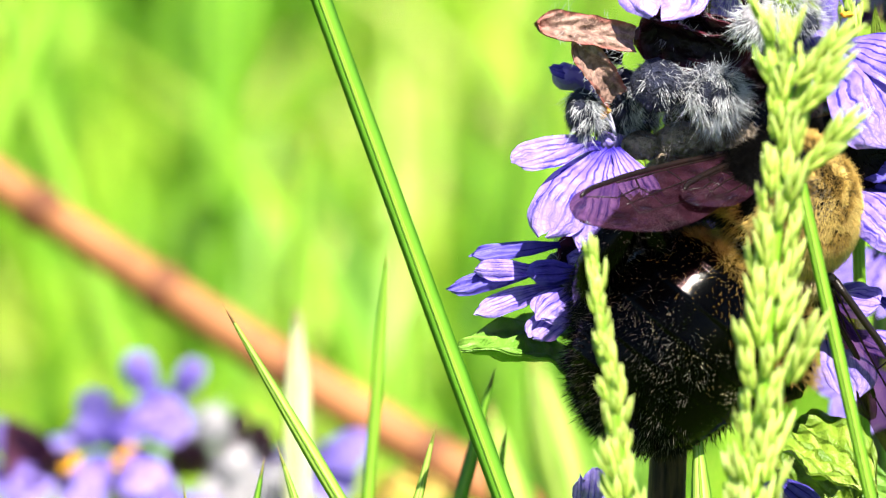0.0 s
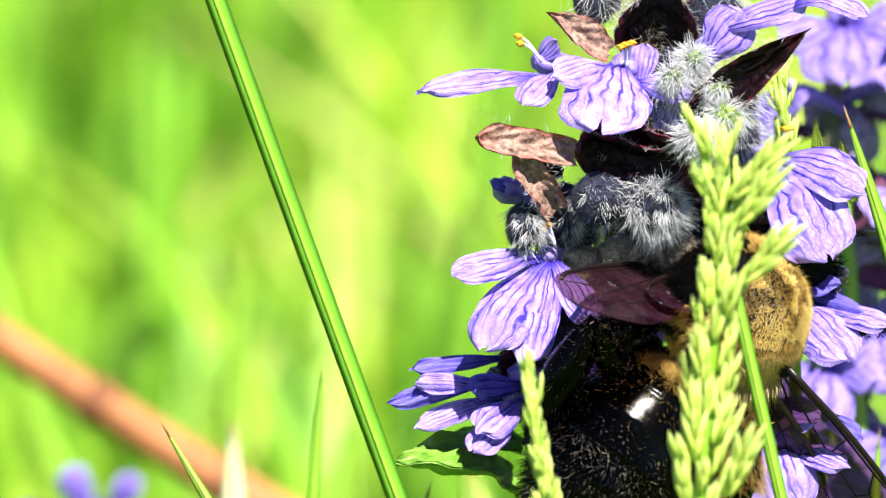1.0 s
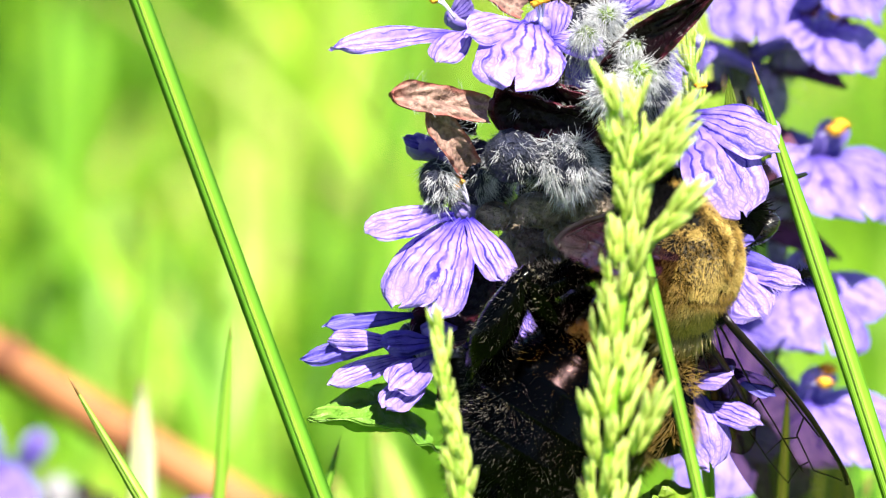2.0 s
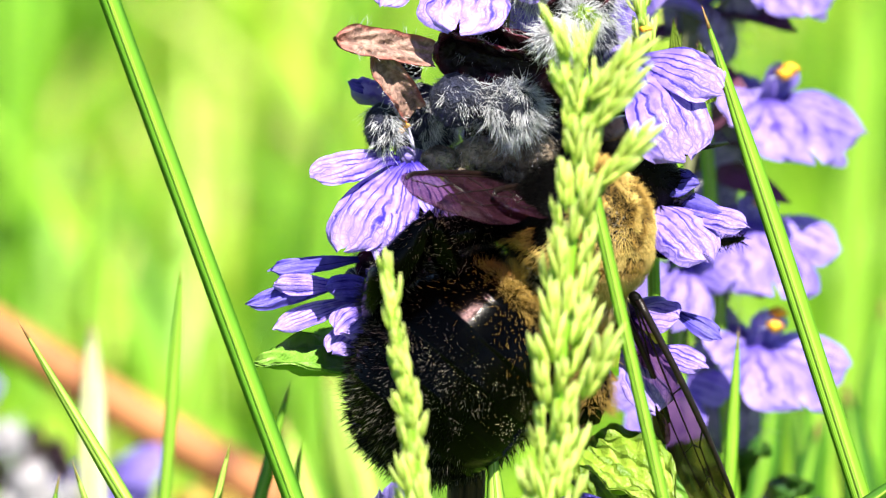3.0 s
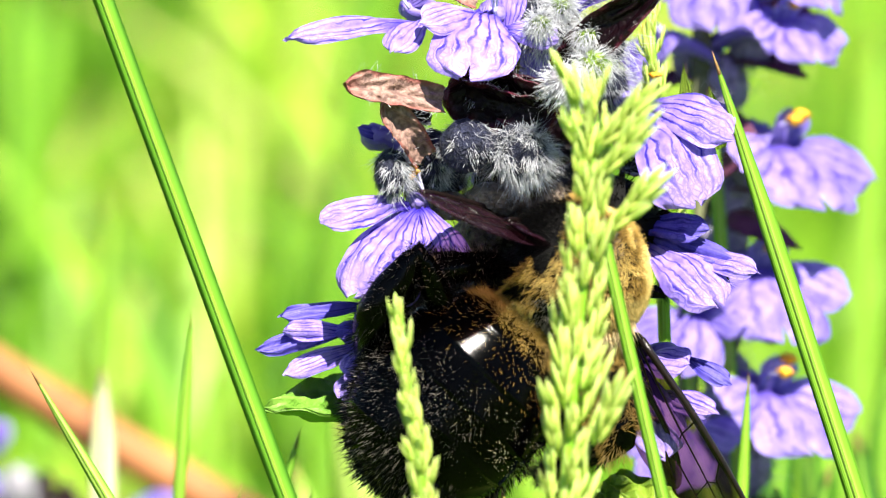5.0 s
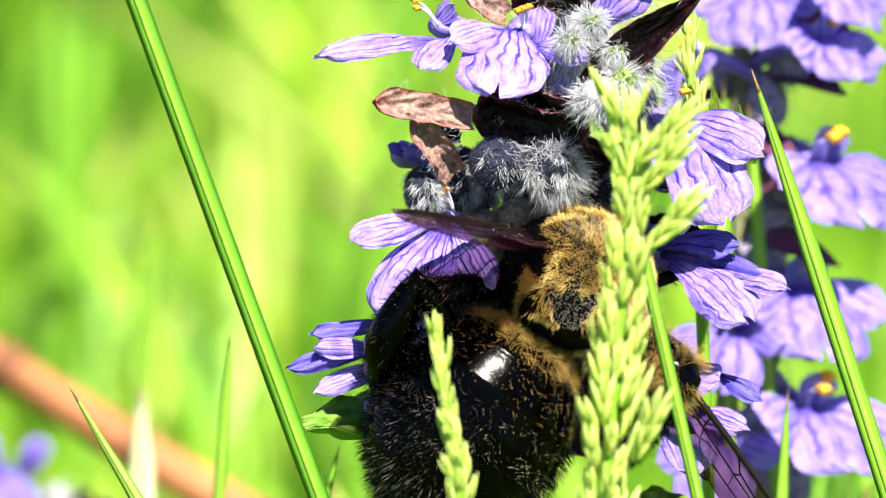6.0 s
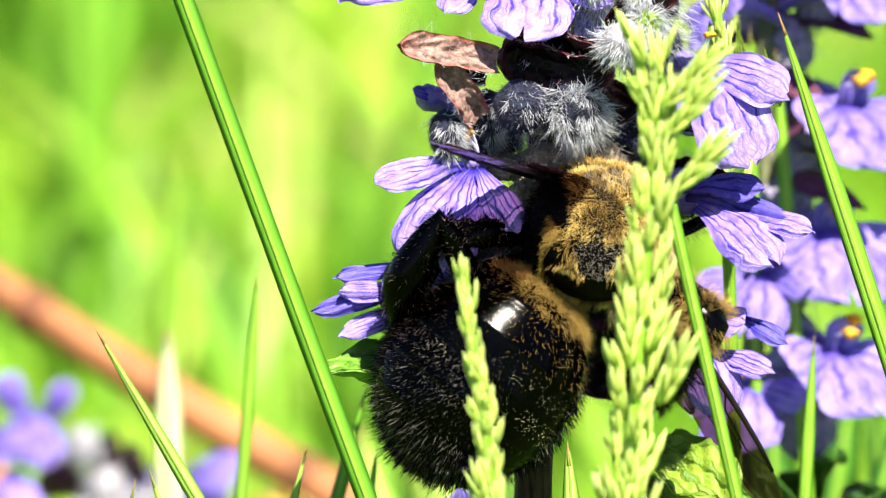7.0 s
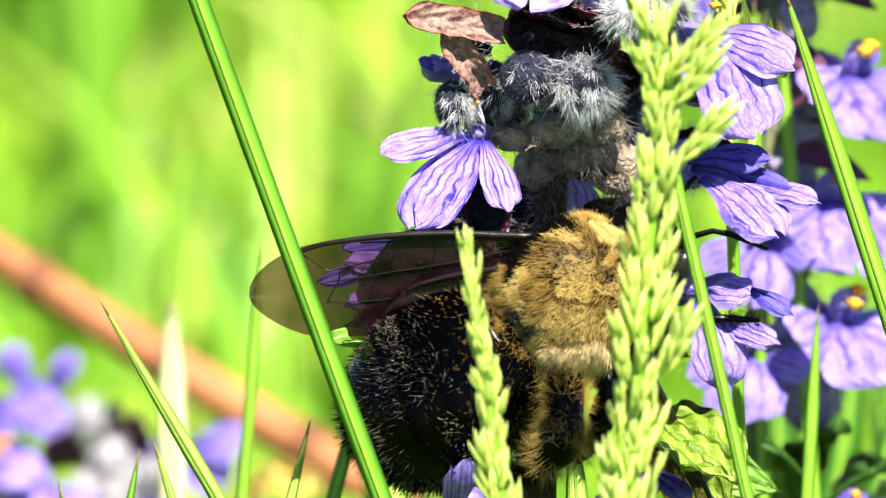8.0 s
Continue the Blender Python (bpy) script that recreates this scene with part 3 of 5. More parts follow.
# ---- bugle flowers ----
def lobe_mesh(a, b, width, face, material, droop=0.15, cup=0.12, notch=0.0, narrow=0.35, frill=0.09, seed=0, nu=18, nv=16, name="lobe"):
    """A petal lobe from a to b: narrow at its foot, round at its end, cupped and drooping."""
    a, b = Vector(a), Vector(b)
    d = b - a
    le = d.length
    q = frame_of(d, face)
    w = width * MM * 0.5

    def fn(u, v):
        s = 2 * u - 1
        k = min(1.0, v / 0.62)
        prof = narrow + (1 - narrow) * k * k * (3 - 2 * k)
        prof *= math.sqrt(max(0.0, 1 - (max(0.0, v - 0.74) / 0.26) ** 2.4 * 0.97))
        y = le * v * (1 - 0.06 * s * s * v - notch * max(0.0, 1 - 1.6 * abs(s)) ** 2 * v ** 3)
        f = 0.75 * frill * le * noise.noise(Vector((s * 1.8 + seed * 7.1, v * 2.2, seed * 3.3)))
        z = le * (-droop * (v * v - v)) * 4 * 0.5 - cup * w * 2 * s * s * prof + f
        z += 0.010 * le * (1 - 0.4 * v) * math.cos(s * 12.6 + seed) + 0.012 * le * v * noise.noise(Vector((s * 4.5, v * 6, seed * 5.1)))
        edge = 1 + 0.07 * noise.noise(Vector((v * 3.5, seed * 4.7, s * 1.5))) + 0.035 * noise.noise(Vector((v * 12.0, seed * 2.7, s * 1.5)))
        y *= 1 + 0.05 * noise.noise(Vector((s * 2.4, seed * 2.9, 0.5))) + 0.03 * v * noise.noise(Vector((s * 7.0, seed * 1.9, 0.5)))
        return a + q @ Vector((s * prof * w * edge, y, z))
    v_, f_, u_ = sheet(fn, nu, nv)
    return mesh_of(name, v_, f_, material, u_)


def leaf_mesh(a, b, width, face, material, bow=0.1, cup=0.2, wave=0.04, seed=0, point=1.0, name="blade", crinkle=0.0, blunt=False):
    """A leaf or bract with thickness: pointed oval, keeled, wavy rim."""
    a, b = Vector(a), Vector(b)
    d = b - a
    le = d.length
    q = frame_of(d, face)
    w = width * MM * 0.5
    nu, nv = (20, 30) if crinkle else (10, 14)

    def fn(u, v):
        s = 2 * u - 1
        prof = math.sin(math.pi * min(1.0, 0.10 + 0.90 * v) ** (0.85 * point)) ** 0.75
        if blunt:
            prof = max(0.0, 1 - abs(2 * (0.12 + 0.88 * v) - 1) ** 6.5) ** 0.5 * (0.86 + 0.14 * v)
        f = wave * le * noise.noise(Vector((s * 1.8 + seed * 5.7, v * 4, seed)))
        z = le * bow * 4 * v * (1 - v) - cup * w * (1 - abs(s)) * prof * 2 + f
        z += crinkle * le * (noise.noise(Vector((s * 4.5, v * 9, seed * 2.0))) + 0.5 * math.cos((v * 1.2 + abs(s) * 0.5) * 24))
        prof *= 1 + 0.9 * crinkle * math.sin(v * 34)
        return a + q @ Vector((s * prof * w, le * v * (1 - 0.05 * s * s), z))
    top, faces, uvs = sheet(fn, nu, nv)
    n = len(top)
    off = q @ Vector((0, 0, -0.00016))
    verts = top + [p + off for p in top]
    allf = list(faces) + [tuple(i + n for i in reversed(f)) for f in faces]
    rim = [j * (nu + 1) for j in range(nv + 1)]
    rim2 = [j * (nu + 1) + nu for j in range(nv + 1)]
    for r, flip in ((rim, False), (rim2, True)):
        for i, j in zip(r, r[1:]):
            allf.append((i, j, j + n, i + n) if flip else (j, i, i + n, j + n))
    return mesh_of(name, verts, allf, material, uvs + uvs)


def stamens(parent, p, out, count=2, size=1.0, seed=0):
    rng = random.Random(seed)
    out = Vector(out).normalized()
    for k in range(count):
        side = out.orthogonal().normalized() * (0.35 * (k - (count - 1) / 2)) + Vector((rng.uniform(-.15, .15), rng.uniform(-.15, .15), rng.uniform(-.1, .1)))
        tip = p + (out + side) * 1.3 * size * MM
        part("stamen", mesh_of("stamen", *_pick(tube(curve_points(p - out * 1.0 * size * MM, tip, Vector((0, 0, 0.0003)), 5), [0.00009] * 6, 5), M_FILAMENT)), parent)
        v_, f_, u_ = ball((0.32 * size * MM, 0.26 * size * MM, 0.22 * size * MM), 10, 7, 0.6)
        me = mesh_of("anther", [tip + q for q in v_], f_, M_ANTHER, u_)
        part("anther", me, parent, "yellow pollen-dusted anther")


def hairy(parent, centre, radii, count, length, material, seed, lean=(0, 0, -0.2), keep=lambda d: d.y < 0.45 and d.z < 0.6, thick=0.028):
    rng = random.Random(seed)
    roots = [(centre + p, n) for p, n in ball_roots([r * MM for r in radii], int(count * 1.1), rng, keep)]
    ob = part("hair", mesh_of("hair", *_pick(hairs(roots, length * MM, thick * MM, lean, rng, 0.3, 0.7, 1.1, 600.0), material)), parent)
    tagged(ob, "long silvery white hairs" if material is M_WHITEHAIR else "", kind="stuff")
    return ob


def calyx(parent, u, v, y, radii, seed, hair=260, length=1.5, lean=(0.1, 0, -0.75), skin=None):
    """A woolly calyx: a ribbed cup with five teeth, under long hairs."""
    c = g(u, v, y)
    v_, f_, u_ = ball([r * MM for r in radii], 16, 12, 0.25)
    cup = part("calyx", mesh_of("calyx", [c + p for p in v_], f_, skin or M_CALYX, u_), parent, "brown withered calyx" if skin is M_HUSK else "grey-violet woolly calyx" if skin else "blue-black hairy calyx")
    hairy(cup, c, radii, int(hair * (0.35 if skin is M_HUSK else 0.7)), length, M_GREYHAIR if skin is M_HUSK else M_WHITEHAIR, seed, lean, lambda d: d.y < 0.45 and d.z < 0.85 and noise.noise(d * 2.0 + Vector((seed * 3.1, 0, 0))) + 0.30 * d.x > 0.05, 0.016)
    hairy(cup, c, radii, hair // 3 if skin is M_HUSK else hair * 2, 0.30, M_WHITEHAIR if skin is M_HUSK else M_FELT, seed + 50, lean, lambda d: d.y < 0.45, 0.012)
    return cup


def flower(parent, throat, lobes, seed, tube_from=None, anthers=None, out=(0, -1, 0.2), material=None, label="violet-blue two-lipped flower with dark veins"):
    """A two-lipped corolla: its tube, its lobes and its stamens. lobes: u, v, y of foot and tip, width in mm, facing, notch."""
    m0 = material or M_PETAL
    t = g(*throat)
    back = g(*tube_from) if tube_from else t + Vector((0, 0.004, -0.001))
    pts = curve_points(back, t, Vector((0, 0, 0.0004)), 6)
    tb = tube(pts, [0.0005, 0.00055, 0.0006, 0.0007, 0.00085, 0.0009, 0.0005], 10)
    fl = part("flower", mesh_of("flower", *_pick(tb, M_TUBE)), parent, label)
    for k, (u0, v0, y0, u1, v1, y1, w, face, notch, droop) in enumerate(lobes):
        part("lobe", lobe_mesh(g(u0, v0, y0), g(u1, v1, y1), w, face, m0, droop=droop, notch=notch, seed=seed + k * 1.7), fl)
    if anthers:
        stamens(fl, g(*anthers), out, 2 + seed % 2, 0.9, seed)
    return fl


def small_flower(parent, u, v, y, turn, size, seed, material=None, tilt=0.0):
    """A whole flower seen from its side or front; turn in degrees, 0 faces the eye, 90 faces right."""
    rng = random.Random(seed)
    m0 = material or M_PETAL
    p = g(u, v, y)
    o = Matrix.Rotation(radians(turn), 3, "Z") @ Vector((0, -1, 0))
    sd = o.cross(Vector((0, 0, 1))) * -1
    up = Vector((0, 0, 1))
    s = size * MM
    fl = part("flower", mesh_of("flower", *_pick(tube(curve_points(p - o * 5 * s + up * -1.5 * s, p, up * 0.4 * s, 6), [r * s for r in (0.5, 0.55, 0.6, 0.7, 0.9, 1.0, 0.5)], 10), M_TUBE)), parent, "violet-blue two-lipped flower")
    f = (o * 0.9 + up * 0.45).normalized()
    jit = lambda: rng.uniform(-0.4, 0.4) * s
    part("lobe", lobe_mesh(p + o * 0.3 * s, p + o * 3.2 * s - up * (4.2 + tilt) * s + sd * jit(), 5.4 * size, f, m0, 0.3, 0.15, 0.28, 0.4, 0.05, seed), fl)
    for sgn in (-1, 1):
        part("lobe", lobe_mesh(p + o * 0.2 * s + sd * 0.5 * sgn * s, p + o * 1.8 * s + sd * (4.0 * sgn) * s - up * (1.0 + jit() / s) * s, 2.6 * size, f, m0, 0.2, 0.15, 0, 0.45, 0.05, seed + sgn), fl)
    part("lobe", lobe_mesh(p, p + o * 0.6 * s + up * 1.6 * s, 2.2 * size, o - up * 0.2, m0, 0.1, -0.2, 0.2, 0.6, 0.04, seed + 5, 6, 6), fl)
    stamens(fl, p + up * 0.5 * s, o + up * 0.4, 2, size * 1.15, seed)
    return fl


def rim_hairs(br, seed, count=110):
    """Pale hairs that fringe a bract's two edges."""
    rng = random.Random(seed)
    co = [v.co.copy() for v in br.data.vertices]
    roots = []
    for _ in range(count):
        j, side = rng.randrange(1, 28), rng.randrange(2)
        edge, mid = co[j * 21 + 20 * side], co[j * 21 + 10]
        nxt = co[(j + 1) * 21 + 20 * side]
        o = (edge - mid)
        if o.length > 1e-6:
            roots.append((edge.lerp(nxt, rng.random()), (o.normalized() + Vector((0, -0.3, 0))).normalized()))
    tagged(part("hair", mesh_of("hair", *_pick(hairs(roots, 0.7 * MM, 0.012 * MM, (0, 0, 0), rng, 0.4), M_WHITEHAIR)), br, "fringe of pale hairs"), kind="stuff")


def build_bugle():
    foot = BASE @ g(775, 882, 0)
    foot = Vector((foot.x - 0.001, foot.y - 0.008, 0))
    ob = thing("bugle_plant", "flowering blue bugle spike with maroon bracts and woolly calyces", "flower", Matrix.Translation(foot))
    frame_in = Matrix.Translation(-foot) @ BASE
    hub = part("stem", mesh_of("stem", *_pick(tube([BASE.inverted() @ foot] + curve_points(g(786, 960), g(872, -330), Vector((-0.0004, 0, 0)), 12), [0.0014] + [0.00125 - 0.00004 * k for k in range(13)], 12), M_STEM)), ob, "dark square brownish stem", frame_in)
    # bracts: foot, tip, width, facing, material
    bracts = [
        ((868, -120, 0), (884, -262, -4), 5.2, (0.1, -1, 0.25), M_BRACT, 0.05), ((795, -132, -3), (684, -206, -6), 2.2, (-0.2, -1, 0.5), M_BRACT_PALE, 0.1),
        ((930, -8, -5), (1146, -178, -9), 2.7, (0.35, -0.9, 0.35), M_BRACT, 0.06), ((900, -60, 3), (960, -255, 2), 4.0, (0.3, -1, 0.2), M_BRACT, 0.1),
        ((800, -20, -3), (935, 80, -6), 4.2, (0.1, -0.75, -0.6), M_BRACT, 0.18), ((850, 0, -2), (735, 45, -5), 4.0, (0.0, -0.8, -0.5), M_BRACT, 0.15),
        ((735, 45, -6), (556, 14, -9), 2.1, (0.1, -1, 0.35), M_BRACT_PALE, 0.06), ((702, 150, -5), (628, 42, -8), 2.0, (0.2, -1, 0.1), M_BRACT_PALE, 0.05),
        ((712, 80, -3), (655, 62, -4), 1.1, (0, -1, 0.5), M_BRACT, 0.1), ((1050, 150, 0), (1098, 182, -3), 1.6, (0, -1, 0.4), M_BRACT, 0.1),
        # several of these near-black bracts are added to fill the dark region behind the bee
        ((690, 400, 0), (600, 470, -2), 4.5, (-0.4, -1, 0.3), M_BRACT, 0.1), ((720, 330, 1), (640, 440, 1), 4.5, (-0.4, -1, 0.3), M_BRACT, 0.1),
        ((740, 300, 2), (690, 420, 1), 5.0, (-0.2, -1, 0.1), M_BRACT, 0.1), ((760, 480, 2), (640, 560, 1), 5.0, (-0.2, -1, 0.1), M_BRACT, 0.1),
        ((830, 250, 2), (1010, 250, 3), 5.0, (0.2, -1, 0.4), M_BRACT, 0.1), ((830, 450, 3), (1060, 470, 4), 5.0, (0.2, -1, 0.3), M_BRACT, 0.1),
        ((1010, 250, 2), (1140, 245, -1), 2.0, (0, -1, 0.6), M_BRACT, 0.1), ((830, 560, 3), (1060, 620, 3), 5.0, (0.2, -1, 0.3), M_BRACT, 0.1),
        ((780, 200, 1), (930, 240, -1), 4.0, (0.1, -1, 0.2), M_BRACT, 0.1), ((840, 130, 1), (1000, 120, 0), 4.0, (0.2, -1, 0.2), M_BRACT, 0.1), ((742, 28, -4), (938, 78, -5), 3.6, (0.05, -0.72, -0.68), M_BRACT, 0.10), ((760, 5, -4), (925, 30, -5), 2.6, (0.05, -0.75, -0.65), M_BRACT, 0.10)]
    # two more dark sheets, added to close a see-through gap
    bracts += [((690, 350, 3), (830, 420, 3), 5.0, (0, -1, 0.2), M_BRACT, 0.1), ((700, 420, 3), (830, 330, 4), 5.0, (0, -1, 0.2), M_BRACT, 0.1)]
    for k, (a, b, w, face, m, bow) in enumerate(bracts):
        br = part("bract", leaf_mesh(g(*a), g(*b), w, face, m, bow, 0.25, 0.06, k, crinkle=0.018, blunt=k in (4, 5, 6, 7, 20, 21)), ob, "dark glossy maroon bract" if m is M_BRACT else "russet mottled bract", frame_in)
        rim_hairs(br, 200 + k, 110 if m is M_BRACT else 30)
    # leaves
    for k, (a, b, w, face, m, lab) in enumerate([
        # M_LEAF is mid green; these leaves look deeper because of shade
        ((640, 624, 2), (416, 588, -6), 4.6, (0.0, -0.8, 0.8), M_LEAF, "green leaf half in shade with a brown tip"), ((640, 560, 2), (470, 560, 3), 2.6, (0, -0.5, 1), M_LEAF, "green leaf half in shade with a brown tip"),
        ((1010, 730, -6), (1165, 850, -11), 5.4, (0.2, -1, 0.9), M_LEAF_PALE, "pale green crinkled leaf"), ((1010, 720, 2), (1130, 900, 1), 5.6, (-0.1, -1, 0.4), M_LEAF_PALE, "pale green crinkled leaf"),
        ((1000, 800, 6), (1220, 860, 6), 4.0, (0, -1, 0.6), M_LEAF, "narrow green leaf in shade")]):
        part("leaf", leaf_mesh(g(*a), g(*b), w, face, m, 0.12, 0.2, 0.07, k + 30, crinkle=0.045 if m is M_LEAF_PALE else 0.02), ob, lab, frame_in)
    rng = random.Random(91)
    axis = curve_points(g(786, 960), g(872, -330), Vector((-0.0004, 0, 0)), 40)
    roots = []
    for _ in range(1500):
        p = axis[rng.randrange(14, 38)].lerp(axis[rng.randrange(14, 38)], 0.04)
        o = Vector((rng.gauss(0, 1), -abs(rng.gauss(0, 1)), 0.2)).normalized()
        roots.append((p + o * 0.0011, o))
    tagged(part("hair", mesh_of("hair", *_pick(hairs(roots, 1.1 * MM, 0.02 * MM, (0, 0, -0.3), rng, 0.4), M_GREYHAIR)), ob, "greyish hairs on the stem", frame_in), kind="stuff")
    # woolly calyces and buds
    for k, (u, v, y, r, n, le) in enumerate([
        (775, 126, -6, (1.75, 1.6, 1.65), 300, 0.55), (866, 140, -6, (1.7, 1.6, 1.75), 1800, 1.1), (738, 182, -1, (1.3, 1.1, 1.3), 320, 0.7), (712, 142, -3, (1.2, 1.2, 1.6), 420, 0.8), (700, 190, -2, (1.3, 1.2, 1.2), 300, 0.7), (640, 172, -5, (1.0, 1.0, 1.4), 500, 0.9), (905, -95, -2, (1.4, 1.4, 1.7), 420, 1.5),
        (1010, -60, 0, (1.5, 1.4, 1.8), 320, 1.6), (700, 205, -1, (1.4, 1.2, 0.9), 160, 0.8), (820, 222, -3, (1.9, 1.4, 1.1), 160, 0.8), (745, 232, -3, (1.3, 1.2, 0.9), 120, 0.7), (905, 215, -3, (1.5, 1.3, 1.3), 200, 0.9), (870, 262, -2, (1.4, 1.2, 1.1), 260, 0.9), (930, 285, 0, (1.8, 1.4, 1.8), 260, 0.9), (800, 285, 0, (1.8, 1.4, 1.5), 260, 0.8), (960, 200, 1, (2.0, 1.4, 2.2), 220, 0.9), (1010, 20, -1, (1.6, 1.3, 1.5), 420, 1.4),
        (980, -190, 1, (1.8, 1.4, 2.2), 260, 1.6), (770, -230, 1, (1.5, 1.4, 1.6), 200, 1.4), (600, 480, 0, (1.5, 1.3, 2.0), 100, 0.9), (1060, 280, 1, (1.4, 1.3, 1.6), 120, 1.0)]):
        c = calyx(ob, u, v, y, r, k + 3, n, le, skin=M_HUSK if 200 < v < 300 and u < 1000 else None)
        c.matrix_basis = frame_in
    for k, (u, v, y, s) in enumerate([(950, 14, -9, 1.15), (905, -88, -7, 0.6), (940, -125, -6, 0.6), (1000, -18, -7, 0.9), (985, -70, -6, 0.7)]):
        v_, f_, u_ = ball((1.15 * s * MM, 1.1 * s * MM, 1.0 * s * MM), 16, 12, 0.3)
        bud = part("bud", mesh_of("bud", [g(u, v, y) + p for p in v_], f_, M_BUD if k == 0 else M_LEAF_PALE, u_), ob, "small woolly pale bud", frame_in)
        hairy(bud, g(u, v, y), (1.1 * s, 1.1 * s, s), 520, 0.9, M_WHITEHAIR, 77 + k, (0.05, 0, -0.5), lambda d: d.y < 0.6, 0.018)
    # pale grass stubs, set on the bugle so that no blade shows below in view
    for k, (a, b, w) in enumerate([((1166, 130, 2), (1157, -22, 0), 1.0), ((1225, 130, 2), (1203, 20, 0), 1.1)]):
        part("leaf", leaf_mesh(g(*a), g(*b), w, (0.1, -1, 0.2), M_LEAF_PALE, 0.04, 0.2, 0.04, k + 60), ob, "pale grass stub set on the bugle", frame_in)
    # the top of the spike, its far side and the rosette at its foot
    for k in range(5):
        a = k * 1.26
        p, o = g(873, -285, 0), Vector((math.cos(a), math.sin(a), 0))
        part("bract", leaf_mesh(p + o * 0.0006, p + o * 0.004 + Vector((0, 0, 0.005)), 3.2, o * -0.4 + Vector((0, 0, 1)), M_BRACT, -0.1, 0.2, 0.05, k + 80), ob, "dark glossy maroon bract", frame_in)
    for k, (u, v, turn) in enumerate([(860, -60, 165), (850, 120, 200), (840, 290, 160), (820, 470, 190)]):
        fl = small_flower(ob, u, v, 4.5, turn, 0.75, 400 + k)
        fl.matrix_basis = frame_in
    for k in range(6):
        a = k * 1.05 + 0.3
        o = Vector((math.cos(a), math.sin(a), 0))
        part("leaf", leaf_mesh(o * 0.003 + Vector((0, 0, 0.004)), o * (0.032 + 0.004 * (k % 3)) + Vector((0, 0, 0.014)), 16.0, Vector((0, 0, 1)) - o * 0.2, M_LEAF, 0.12, 0.15, 0.05, k + 90, crinkle=0.02), ob, "broad green rosette leaf")
    # flowers, whorl by whorl
    F = (0, -1, 0.5)
